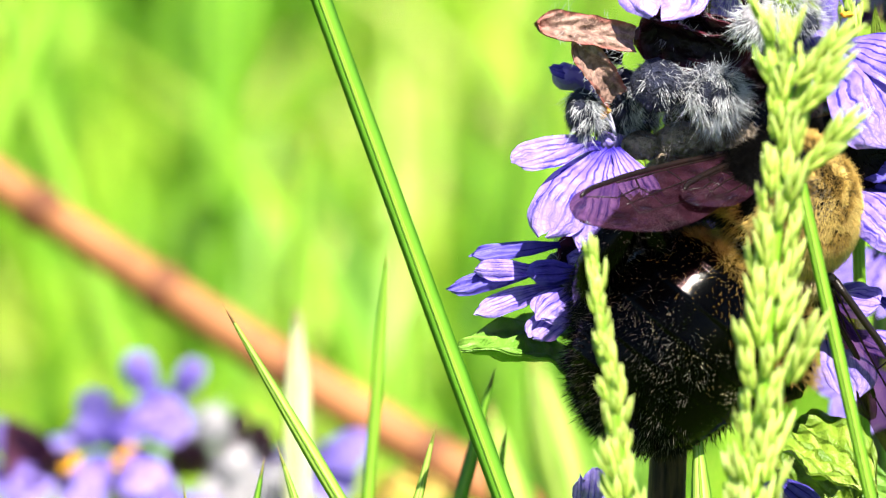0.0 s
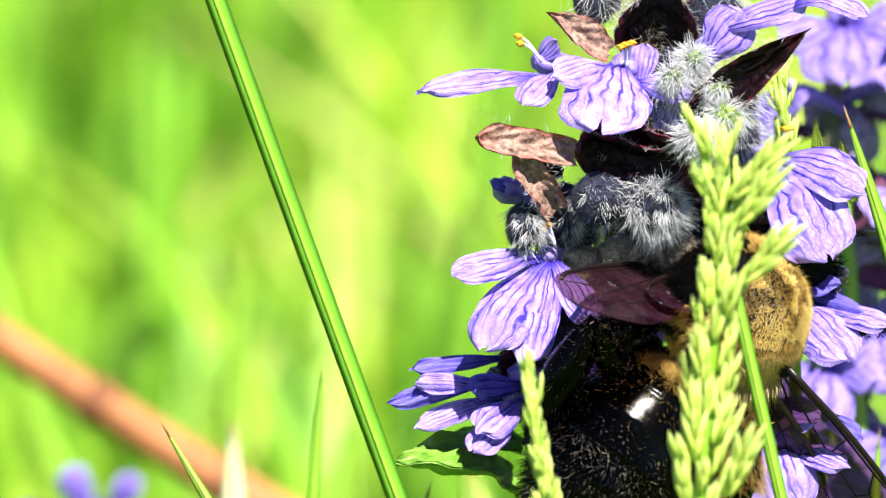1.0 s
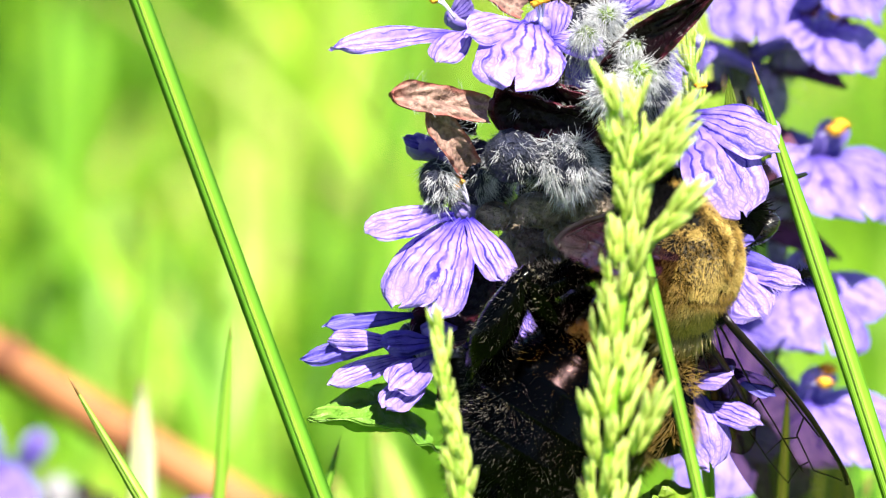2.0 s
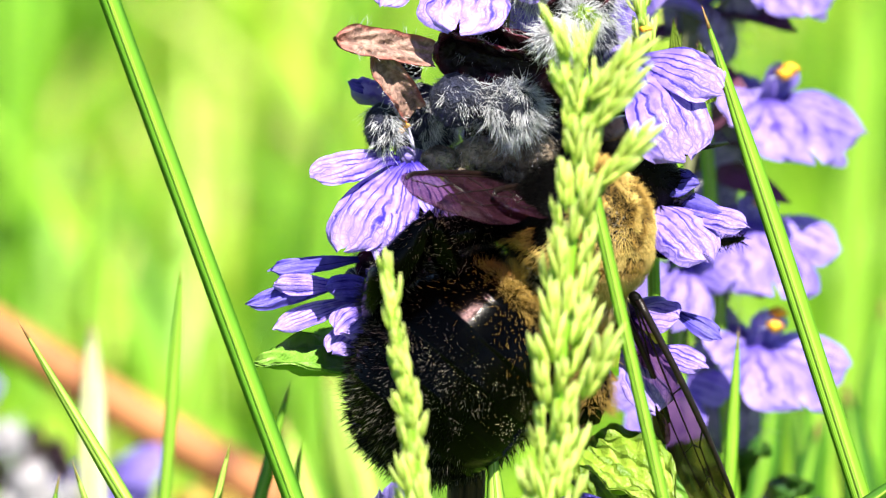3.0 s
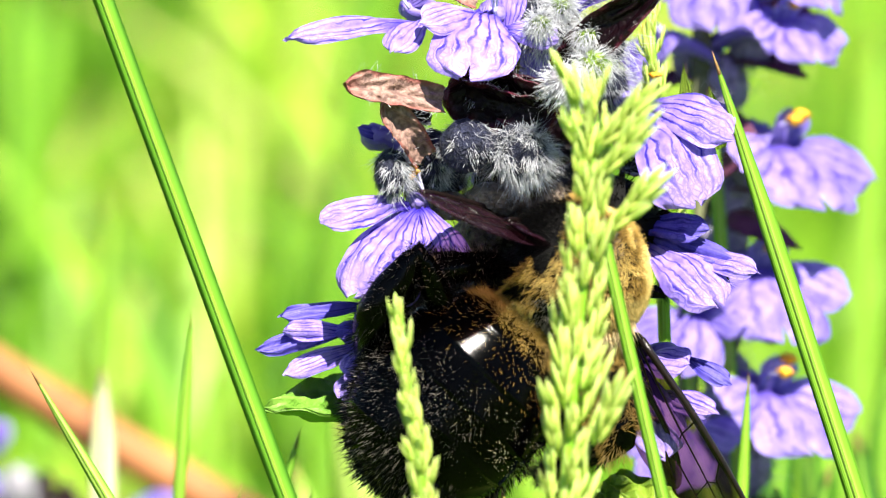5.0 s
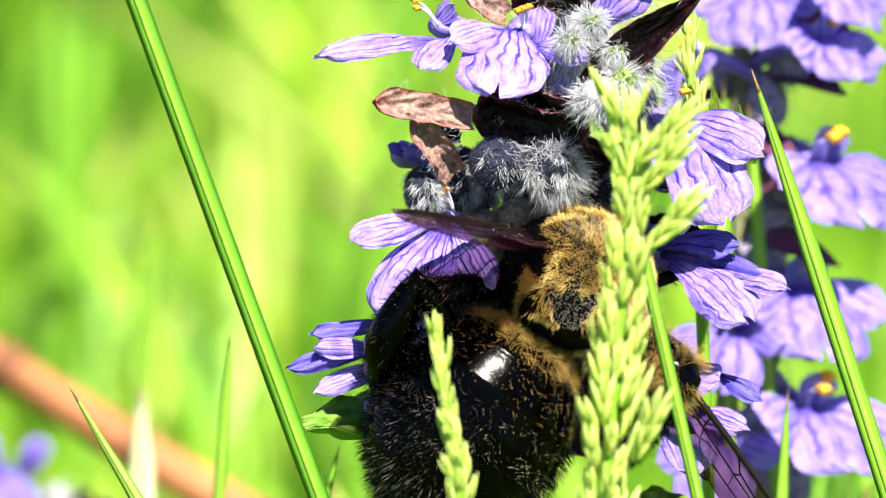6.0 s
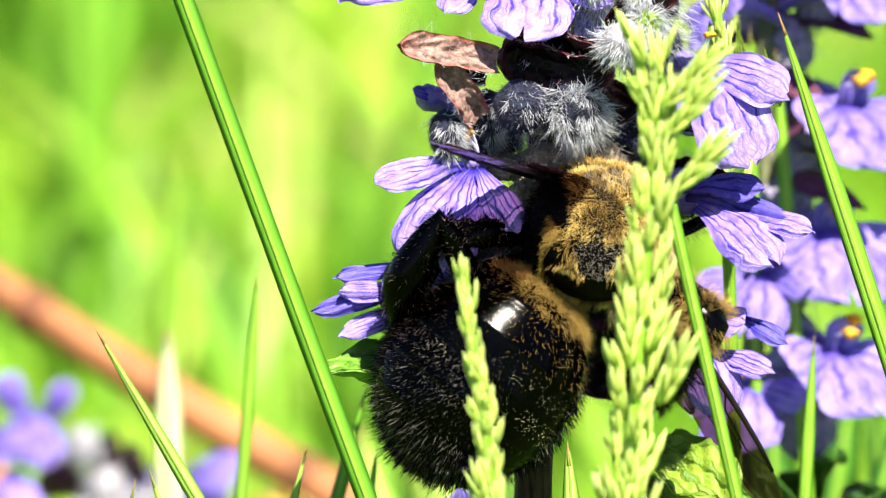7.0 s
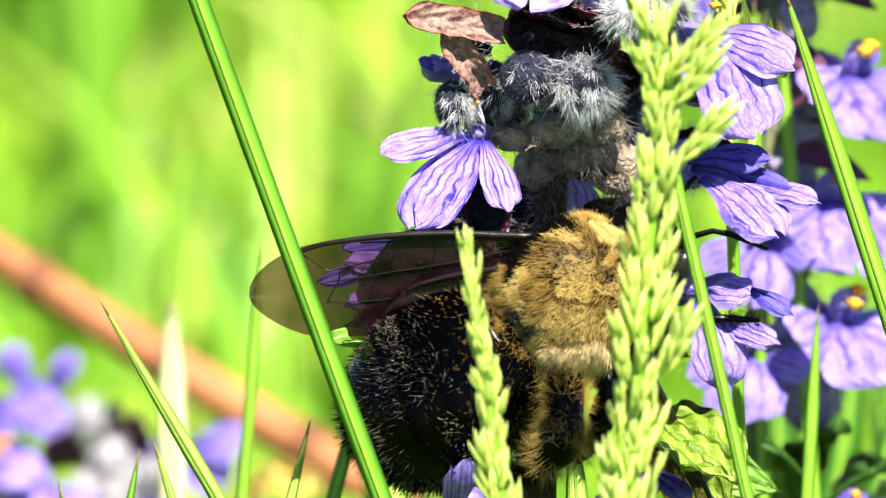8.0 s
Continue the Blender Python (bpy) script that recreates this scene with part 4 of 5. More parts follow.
    flowers = [
        ((812, -112, -4), [(806, -112, -4, 772, 8, -9, 5.6, (0, -1, 0.35), 0.22, 0.3), (838, -82, -5, 936, -62, -7, 2.1, (0.1, -1, 0.5), 0, 0.3), (800, -105, -4, 690, -92, -7, 2.6, (-0.1, -0.9, 0.6), 0, 0.2), (842, -70, -3, 856, -152, -3, 1.9, (0, -1, 0), 0.1, 0.0)], (840, -60, 1), (824, -122, -5), (0, -0.5, 0.6), None),
        ((660, -120, -2), [(690, -88, -3, 450, -62, -6, 1.9, (0, -0.8, 0.8), 0, 0.12), (700, -95, -3, 640, -40, -7, 2.2, (-0.2, -1, 0.4), 0, 0.2), (660, -118, -2, 700, -155, -3, 1.4, (0, -1, 0.2), 0, 0)], (800, -60, 1), (655, -134, -3), (-0.6, -0.3, 0.6), None),
        ((1000, -150, -1), [(985, -170, -2, 1150, -232, -4, 2.4, (0.1, -0.9, 0.6), 0, 0.15), (1120, -225, -4, 1256, -205, -5, 2.0, (0.2, -0.8, 0.7), 0.2, 0.35), (960, -120, -2, 1030, -210, -3, 3.4, (0, -1, 0.3), 0, 0.1)], (900, -100, 2), None, F, None),
        ((1085, 60, -2), [(1085, 62, -3, 1186, 236, -7, 5.2, (0.15, -1, 0.4), 0.1, 0.35), (1090, 52, -3, 1250, 110, -6, 3.6, (0.2, -1, 0.5), 0, 0.3), (1070, 70, -3, 1085, 150, -5, 2.4, (0, -1, 0.3), 0, 0.2)], (960, 60, 2), (1100, 28, -3), (0.3, -0.4, 0.8), None),
        ((676, 225, -3), [(668, 228, -4, 512, 262, -7, 2.5, (-0.2, -0.9, 0.6), 0, 0.15), (680, 236, -4, 568, 398, -8, 4.0, (-0.3, -1, 0.35), 0.12, 0.25), (690, 240, -4, 640, 414, -8, 3.2, (0, -1, 0.35), 0.05, 0.25), (696, 236, -4, 768, 350, -7, 2.5, (0.2, -1, 0.5), 0, 0.2)], (770, 250, 1), (690, 196, -4), (-0.3, -0.6, 0.6), None),
        ((610, 470, -2), [(580, 455, -3, 450, 452, -5, 1.5, (0, -1, 0.5), 0, 0.1), (600, 478, -2, 448, 530, -5, 1.6, (0, -1, 0.4), 0, 0.1), (640, 480, -3, 560, 540, -6, 2.6, (-0.1, -1, 0.4), 0, 0.2), (630, 510, -3, 548, 575, -6, 2.2, (-0.1, -1, 0.4), 0.1, 0.2)], (720, 480, 1), None, F, None),
        ((615, 440, -1), [(600, 408, -2, 438, 428, -4, 1.4, (0, -0.8, 0.5), 0, 0.05), (600, 446, -2, 400, 486, -5, 1.5, (0, -0.9, 0.5), 0, 0.1), (650, 455, -3, 540, 458, -5, 1.7, (0, -1, 0.3), 0, 0.1)], (720, 470, 1), None, F, M_PETAL_SHADED),
        ((590, 108, 0), [(640, 112, 0, 580, 94, -1, 0.9, (0, -1, 0.5), 0, 0.0)], (680, 150, 1), None, F, M_PETAL_SHADED),
        ((1080, 262, -1), [(1060, 270, -2, 1202, 272, -5, 2.6, (0.1, -0.7, 0.7), 0, 0.15), (1065, 285, -2, 1250, 330, -5, 1.8, (0.1, -0.7, 0.7), 0, 0.15)], (960, 290, 2), (1110, 245, -2), (0.5, -0.4, 0.6), M_PETAL_SHADED),
        ((1090, 300, -2), [(1085, 300, -3, 1228, 412, -7, 3.6, (0.2, -1, 0.4), 0.15, 0.25), (1150, 320, -3, 1290, 352, -6, 1.9, (0.2, -1, 0.5), 0, 0.2)], (980, 310, 2), None, F, None),
        ((1080, 500, -1), [(1085, 505, -2, 1168, 512, -5, 2.6, (0.1, -1, 0.5), 0, 0.2), (1100, 560, -2, 1218, 600, -5, 1.9, (0.1, -1, 0.5), 0, 0.15), (1080, 520, -2, 1130, 680, -5, 3.4, (0.1, -1, 0.3), 0.1, 0.2)], (960, 520, 2), None, F, None),
        ((1150, 500, -1), [(1160, 500, -3, 1242, 546, -4, 1.5, (0.1, -1, 0.5), 0, 0.1)], (1040, 520, 2), None, F, M_PETAL_SHADED),
        ((800, 420, -1), [(790, 400, -1, 770, 470, -4, 1.6, (-0.2, -1, 0.3), 0, 0.15), (805, 400, -1, 818, 462, -3, 1.5, (0.1, -1, 0.3), 0, 0.15), (770, 480, -1, 742, 545, -4, 1.8, (-0.2, -1, 0.3), 0, 0.15)], (840, 420, 2), None, F, None),
        ((655, 870, -9), [(650, 885, -9, 662, 800, -12, 1.6, (0.3, -1, 0.2), 0, 0.2), (632, 900, -9, 638, 815, -12, 1.0, (0.2, -1, 0.3), 0, 0.1)], (720, 920, -6), None, F, M_PETAL_LIT),
        ((1000, 850, -1), [(985, 820, -1, 1062, 872, -3, 1.5, (0, -1, 0.5), 0, 0.1)], (900, 880, 2), None, F, M_PETAL_SHADED)]
    for k, (t, lobes, frm, an, out, m) in enumerate(flowers):
        fl = flower(ob, t, lobes, k + 1, frm, an, out, m)
        fl.matrix_basis = frame_in
        if k == 4:
            freed = [c for c in fl.children if c.name.startswith("lobe")][2:4]
    return ob, freed


def bugle_behind(u, v, y, whorls, label, seed, lean=0.0, wool=(), leaves=()):
    """A bugle spike farther off: stem, whorls of flowers, bracts and calyces."""
    rng = random.Random(seed)
    top = BASE @ g(u, v, y)
    foot = Vector((top.x - lean * MM, top.y, 0))
    ob = thing("bugle_plant", label, "flower", Matrix.Translation(foot), "bugle spikes behind")
    frame_in = Matrix.Translation(-foot) @ BASE
    part("stem", mesh_of("stem", *_pick(tube([frame_in.inverted() @ Vector((0, 0, 0)), g(u, v + 400, y), g(u, v, y)], [0.0009, 0.0008, 0.0005], 8), M_STEM_GREY)), ob, "", frame_in)
    for (fu, fv, turn, size, tilt) in whorls:
        fl = small_flower(ob, fu, fv, y - 3 + rng.uniform(-1, 2), turn, size, rng.randrange(1000), M_PETAL_LIT, tilt)
        fl.matrix_basis = frame_in
        p = g(fu, fv, y)
        o = Matrix.Rotation(radians(turn), 3, "Z") @ Vector((0, -1, 0))
        b = part("bract", leaf_mesh(p - o * 5 * MM - Vector((0, 0, 0.002)), p + o * 2.5 * MM - Vector((0, 0, 0.0035)), 3.2 * size, o * 0.5 + Vector((0, -0.3, 0.8)), M_BRACT_LIT, 0.1, 0.2, 0.05, seed), ob, "maroon bract painted lighter", frame_in)
        c = calyx(ob, fu - 28 * math.sin(radians(turn)) * 2, fv + 30, y + 1, (1.4 * size, 1.4 * size, 1.7 * size), rng.randrange(99), 90, 1.2, skin=M_WOOL)
        c.matrix_basis = frame_in
    # added leaves, painted dark in place of the shade on the lawn
    for lu, lv, mu, mv, lw in leaves:
        part("leaf", leaf_mesh(g(lu, lv, y + 4), g(mu, mv, y - 6), lw, (0.1, -0.7, 0.7), M_LEAF_SHADED, 0.12, 0.2, 0.05, seed + lu, crinkle=0.02), ob, "added leaf painted dark for lawn shade", frame_in)
    for cu, cv in wool:
        c = calyx(ob, cu, cv, y + 1, (rng.uniform(1.5, 2.1), 1.6, rng.uniform(1.7, 2.4)), rng.randrange(99), 110, 1.3, skin=M_WOOL)
        c.matrix_basis = frame_in
        if cv > 480:
            continue
        # added bract, a dark stand-in for shaded stems and leaves
        p = g(cu + rng.uniform(-20, 20), cv + 40, y - 1)
        part("bract", leaf_mesh(p, p + Vector((rng.uniform(0.001, 0.005), -0.003, rng.uniform(-0.004, 0.001))), rng.uniform(1.8, 2.8), (0.1, -1, 0.5), M_BRACT if rng.random() < 0.3 else M_BRACT_LIT, 0.1, 0.2, 0.05, seed), ob, "bract standing in for shaded stems and leaves", frame_in)
    return ob


# ---- the bee ----
TH = (4.6, 4.5, 4.0)     # half sizes of the thorax, mm
AB = (5.9, 7.1, 4.7)     # half sizes of the abdomen, mm


def abdomen_mesh():
    """Six overlapping plates that taper to the tip; y points to the waist."""
    def fn(u, v):
        t = 2 * math.pi * u
        y = 1 - 2 * v
        r = max(0.0, 1 - abs(y) ** 2.3) ** 0.5
        seg = (v * 6.2) % 1.0
        r *= 1 + 0.030 * seg ** 5
        dome = 1.0 if math.sin(t) > 0 else 0.82
        return Vector((r * AB[0] * math.cos(t), y * AB[1], r * AB[2] * dome * math.sin(t))) * MM
    return sheet(fn, 48, 96)


def wing_outline(f, le, wide):
    """Leading and trailing edge of a wing at f of its span."""
    lead = wide * (0.10 + 0.10 * math.sin(math.pi * f))
    trail = -wide * (0.06 + 0.84 * math.sin(math.pi * min(1, 0.06 + 0.60 * f + 0.02)) ** 1.2)
    if f > 0.74:
        k = math.sqrt(max(0.0, 1 - ((f - 0.74) / 0.26) ** 2))
        mid = -wide * 0.36
        lead, trail = mid + (lead - mid) * k, mid + (trail - mid) * k
    return lead, trail


def wing(parent, le, wide, sign, name, label):
    """A wing along +x from its root; sign sets which way the trailing edge lies."""
    def fn(u, v):
        f = 1 - (1 - u) ** 1.8
        lead, trail = wing_outline(f, le, wide)
        y = lead + (trail - lead) * v
        return Vector((le * f, y * sign, 0.12 * math.sin(3 * f) * (1 - v) + 0.10 * math.sin(v * 16) * f)) * MM
    v_, f_, u_ = sheet(fn, 30, 14)
    w = part(name, mesh_of(name, v_, f_, M_WING, u_), parent, label)

    def on(f, k):
        lead, trail = wing_outline(f, le, wide)
        return Vector((le * f, (lead + (trail - lead) * k) * sign, 0.12 * math.sin(3 * f) * (1 - k) + 0.10 * math.sin(k * 16) * f)) * MM
    runs = [([(0.0, 0.1), (0.25, 0.02), (0.5, 0.01), (0.72, 0.02), (0.82, 0.06)], 0.26), ([(0.0, 0.2), (0.25, 0.10), (0.5, 0.08), (0.6, 0.06)], 0.10), ([(0.0, 0.4), (0.3, 0.42), (0.5, 0.40), (0.72, 0.42)], 0.08),
            ([(0.02, 0.55), (0.3, 0.72), (0.5, 0.88)], 0.08), ([(0.5, 0.08), (0.56, 0.25), (0.72, 0.30), (0.80, 0.1)], 0.07), ([(0.34, 0.12), (0.37, 0.42), (0.42, 0.70)], 0.07),
            ([(0.57, 0.25), (0.56, 0.40), (0.60, 0.66)], 0.06), ([(0.68, 0.3), (0.69, 0.42), (0.74, 0.62)], 0.06), ([(0.42, 0.70), (0.6, 0.66), (0.74, 0.62)], 0.06), ([(0.3, 0.72), (0.42, 0.7)], 0.07)]
    for pts, r in runs:
        dense = []
        for (a, b), (c, d) in zip(pts, pts[1:]):
            dense += [on(a + (c - a) * i / 4, b + (d - b) * i / 4) for i in range(4)]
        dense.append(on(*pts[-1]))
        part("vein", mesh_of("vein", *_pick(tube(dense, [r * MM * (1 - 0.5 * i / len(dense)) for i in range(len(dense))], 5), M_VEIN)), w)
    return w


def leg(parent, pts, radii, label, fuzz, seed, coat=None):
    """A jointed leg: thick femur, tibia, thin tarsus, bristles along it."""
    rng = random.Random(seed)
    pts = [Vector(p) * MM for p in pts]
    dense, rad = [], []
    for k in range(len(pts) - 1):
        for i in range(5):
            f = i / 5
            dense.append(pts[k].lerp(pts[k + 1], f))
            rad.append((radii[k] + (radii[k + 1] - radii[k]) * f) * MM * (1 + 0.25 * math.sin(math.pi * f)))
    dense.append(pts[-1])
    rad.append(radii[-1] * MM)
    lg = part("leg", mesh_of("leg", *_pick(tube(dense, rad, 10), M_CHITIN)), parent, label)
    roots, brush = [], []
    for _ in range(fuzz):
        k = rng.randrange(len(dense) - 1)
        d = (dense[k + 1] - dense[k]).normalized()
        o = d.orthogonal().normalized()
        o.rotate(Matrix.Rotation(rng.uniform(0, 6.283), 3, d))
        root = (dense[k].lerp(dense[k + 1], rng.random()) + o * rad[k] * 0.9, (o + d * 0.5).normalized())
        (brush if coat and k < 0.55 * len(dense) else roots).append(root)
    tagged(part("fur", mesh_of("fur", *_pick(hairs(roots, 0.75 * MM, 0.018 * MM, (0, 0, 0), rng, 0.3, 0.35), M_BLACKHAIR)), lg), kind="stuff")
    if brush:
        tagged(part("fur", mesh_of("fur", *_pick(hairs(brush, 1.1 * MM, 0.013 * MM, (0, 0, 0), rng, 0.3, 0.35, 0.6), coat)), lg, "cream hair brush"), kind="stuff")
    if fuzz > 2000 and not coat:
        tagged(part("fur", mesh_of("fur", *_pick(hairs(roots[::3], 0.5 * MM, 0.011 * MM, (0, 0, 0), rng, 0.4), M_GREYHAIR)), lg, "scattered greyish bristles"), kind="stuff")
        grains = [(p, o) for p, o in roots[::3]]
        tagged(part("pollen", mesh_of("pollen", *_pick(hairs(grains, 0.07 * MM, 0.026 * MM, (0, 0, 0), rng, 0.5), M_POLLEN_GLINT)), lg, "scattered tawny pollen grains"), kind="stuff")
    return lg


def build_bee():
    rng = random.Random(11)
    bee = thing("carpenter_bee", "large black bee with golden furry thorax clinging to bugle", "bee", Matrix.Identity(4))
    th = part("thorax", mesh_of("thorax", *_pick(ball([r * MM for r in TH], 28, 20, 0.05), M_DULL)), bee, "dark thorax under dense golden fur")
    spot = Vector((0.0, 0.1, 1.0)).normalized()
    back = Vector((0.15, -0.93, 0.35)).normalized()
    def keep(d):
        if d.z < -0.75 or (d.y < -0.75 and d.z < 0.0):
            return False
        if d.dot(spot) + 0.05 * noise.noise(d * 7) > 0.975 and rng.random() > 0.45:
            return False
        if d.dot(back) + 0.10 * noise.noise(d * 4 + Vector((2, 0, 0))) + 0.05 * rng.random() > 0.955:
            return False
        return d.x > -0.46 + 0.2 * noise.noise(d * 4) + 0.2 * rng.random()
    thr = [r * MM for r in TH]
    # tawny off the right side paints the coat's shaded parts, gold its sunlit side
    tawny = lambda d: noise.noise(d * 2.6 + Vector((5, 1, 0))) + 0.5 * noise.noise(d * 6.0) - 0.6 * d.x + 0.15 * d.z > 0.12
    coat = ball_roots(thr, 36000, rng, keep)
    for m, sel, label in ((M_GOLD, [r for r in coat if not tawny(r[1])], "dense golden fur"), (M_TAWNY, [r for r in coat if tawny(r[1])][::2], "tawny patches in the fur, partly painted shade")):
        tagged(part("fur", mesh_of("fur", *_pick(hairs(sel, 0.46 * MM if m is M_GOLD else 0.7 * MM, 0.014 * MM, (0, -0.55, 0), rng, 0.22, 0.25, 0.7, 1200.0), m)), th, label), kind="stuff")
    tagged(part("fur", mesh_of("fur", *_pick(hairs(ball_roots(thr, 1500, rng, lambda d: -0.62 < d.x < -0.4 and -0.3 < d.z < 0.6 and d.y > -0.8), 0.75 * MM, 0.016 * MM, (0, -0.5, -0.1), rng, 0.3, 0.25, 0.7, 1100.0), M_TAWNY)), th, "tawny hair on the flank"), kind="stuff")
    tagged(part("fur", mesh_of("fur", *_pick(hairs(ball_roots(thr, 2600, rng, lambda d: d.x < -0.42), 0.5 * MM, 0.02 * MM, (0, -0.5, 0), rng, 0.3), M_BLACKHAIR)), th, "black hair on the flank"), kind="stuff")
    # pale bristles that also paint sparkle onto the two bald spots
    tagged(part("fur", mesh_of("fur", *_pick(hairs(ball_roots(thr, 900, rng, lambda d: d.dot(spot) > 0.95 or d.dot(back) > 0.93), 0.35 * MM, 0.016 * MM, (0, 0, 0.2), rng, 0.4), M_GREYHAIR)), th, "sparse pale bristles, partly painted sparkle"), kind="stuff")
    ruff = part("fur", mesh_of("fur", *_pick(hairs(ball_roots(thr, 2600, rng, lambda d: -0.75 < d.y < -0.1 and d.x > 0.35 and d.z < 0.4), 1.5 * MM, 0.020 * MM, (0, -0.7, -0.2), rng, 0.25, 0.25, 0.5, 1200.0), M_CREAM)), th, "cream hair fringe")
    tagged(ruff, kind="stuff")
    ab = part("abdomen", mesh_of("abdomen", *_pick(abdomen_mesh(), M_CHITIN)), bee, "glossy black plated abdomen")
    abr = [r * MM for r in AB]
    gold = part("fur", mesh_of("fur", *_pick(hairs(ball_roots(abr, 4200, rng, lambda d: 0.76 + 0.16 * noise.noise(d * 5) + 0.14 * rng.random() < d.y < 0.95 and d.z > -0.3), 0.85 * MM, 0.012 * MM, (0, -0.6, 0), rng, 0.3, 0.25, 0.6, 1000.0), M_TAWNY)), ab, "tawny golden hair band at the waist")
    tagged(gold, kind="stuff")
    tagged(part("fur", mesh_of("fur", *_pick(hairs(ball_roots(abr, 900, rng, lambda d: 0.30 + 0.45 * rng.random() < d.y < 0.8 and d.z > -0.2), 0.5 * MM, 0.009 * MM, (0, -0.7, 0), rng, 0.3), M_TAWNY)), ab, "thinning golden hairs"), kind="stuff")
    dark = part("fur", mesh_of("fur", *_pick(hairs(ball_roots(abr, 3200, rng, lambda d: d.y < 0.72 and (d.z < 0.3 or d.y < -0.6)), 0.95 * MM, 0.03 * MM, (0, -0.45, 0), rng, 0.3), M_BLACKHAIR)), ab, "short black bristles")
    tagged(dark, kind="stuff")
    # bright specks on the plates stand in for sun glints
    glint_roots = []
    for p, nrm in ball_roots(abr, 1700, rng, lambda d: d.z > -0.4 and noise.noise(d * 3.5) > -0.15):
        glint_roots.append((p, nrm))
    dv, df, du = hairs(glint_roots, 0.07 * MM, 0.027 * MM, (0, 0, 0), rng, 0.5)
    tagged(part("pollen", mesh_of("pollen", dv, df, M_POLLEN_GLINT, du), ab, "pale specks painted as sun glints"), kind="stuff")
    # glints and lit hair tips put into the colour of the next bristles
    tagged(part("fur", mesh_of("fur", *_pick(hairs(ball_roots(abr, 1500, rng, lambda d: d.z > -0.5 and d.y < 0.7 and noise.noise(d * 4 + Vector((3, 0, 0))) > -0.1), 0.13 * MM, 0.013 * MM, (0, -0.6, 0), rng, 0.4), M_GREYHAIR)), ab, "short bristles painted silvery for glints"), kind="stuff")
    tagged(part("fur", mesh_of("fur", *_pick(hairs(ball_roots(abr, 1000, rng, lambda d: d.y < 0.4 and (d.z < 0.25 or d.y < -0.6)), 0.75 * MM, 0.017 * MM, (0, -0.45, 0), rng, 0.3), M_GREYHAIR)), ab, "longer bristles painted grey for lit tips"), kind="stuff")
    tagged(part("fur", mesh_of("fur", *_pick(hairs(ball_roots(abr, 3600, rng, lambda d: d.y < -0.05 + 0.3 * rng.random() and (d.x < 0.3 or d.y < -0.5)), 0.5 * MM, 0.022 * MM, (0, -0.5, 0), rng, 0.3), M_BLACKHAIR)), ab, "dense black bristles"), kind="stuff")
    tagged(part("fur", mesh_of("fur", *_pick(hairs(ball_roots(abr, 1100, rng, lambda d: d.y < 0.0 and (d.x < 0.3 or d.y < -0.5)), 0.45 * MM, 0.010 * MM, (0, -0.5, 0), rng, 0.4), M_GREYHAIR)), ab, "bristle tips painted greyish for glints"), kind="stuff")
    # tawny colour paints the glint of fine hair in the sun
    specks = part("fur", mesh_of("fur", *_pick(hairs(ball_roots(abr, 2200, rng, lambda d: d.z > -0.5 and d.y < 0.8), 0.11 * MM, 0.013 * MM, (0, -0.8, 0), rng, 0.3), M_SPECK)), ab, "fine bristles painted tawny for glints")
    tagged(specks, kind="stuff")
    hd = part("head", mesh_of("head", *_pick(ball((3.3 * MM, 2.0 * MM, 2.7 * MM), 24, 16, 0.06), M_DULL)), bee, "broad black head")
    hd.matrix_basis = pose(0, 5.6 * MM, -1.2 * MM, -25)
    for sx in (-1, 1):
        v_, f_, u_ = ball((0.9 * MM, 1.3 * MM, 2.0 * MM), 16, 12)
        part("eye", mesh_of("eye", [p + Vector((sx * 2.7 * MM, 0.5 * MM, 0.2 * MM)) for p in v_], f_, M_EYE, u_), hd, "black compound eye")
        part("antenna", mesh_of("antenna", *_pick(tube([Vector(p) * MM for p in ((sx * 0.8, 1.8, 0.6), (sx * 1.6, 3.6, 1.4), (sx * 2.2, 4.6, 1.2), (sx * 3.4, 7.0, -0.2))], [0.00022, 0.0002, 0.0002, 0.00015], 6), M_DULL)), hd)
    hf = part("fur", mesh_of("fur", *_pick(hairs(ball_roots((3.3 * MM, 2.0 * MM, 2.7 * MM), 500, rng, lambda d: d.y < 0.4), 0.8 * MM, 0.04 * MM, (0, 0.2, 0), rng, 0.3), M_BLACKHAIR)), hd)
    tagged(hf, kind="stuff")
    wings = []
    for sign, nm in ((1, "left"), (-1, "right")):
        fw = wing(bee, 18.2, 6.2, sign, "forewing", "smoky brown-violet membranous forewing")
        hw = wing(fw, 10.0, 3.4, sign, "hindwing", "smaller smoky hindwing")
        hw.matrix_basis = pose(0.3 * MM, -1.6 * MM * sign, -0.5 * MM, 0, 0, -8 * sign)
        tg = part("tegula", mesh_of("tegula", *_pick(ball((0.55 * MM, 0.5 * MM, 0.4 * MM), 12, 8), M_DULL)), fw, "shiny black wing joint")
        wings.append(fw)
    # legs: hip, knee, ankle, claw in the bee's own axes
    legs = []
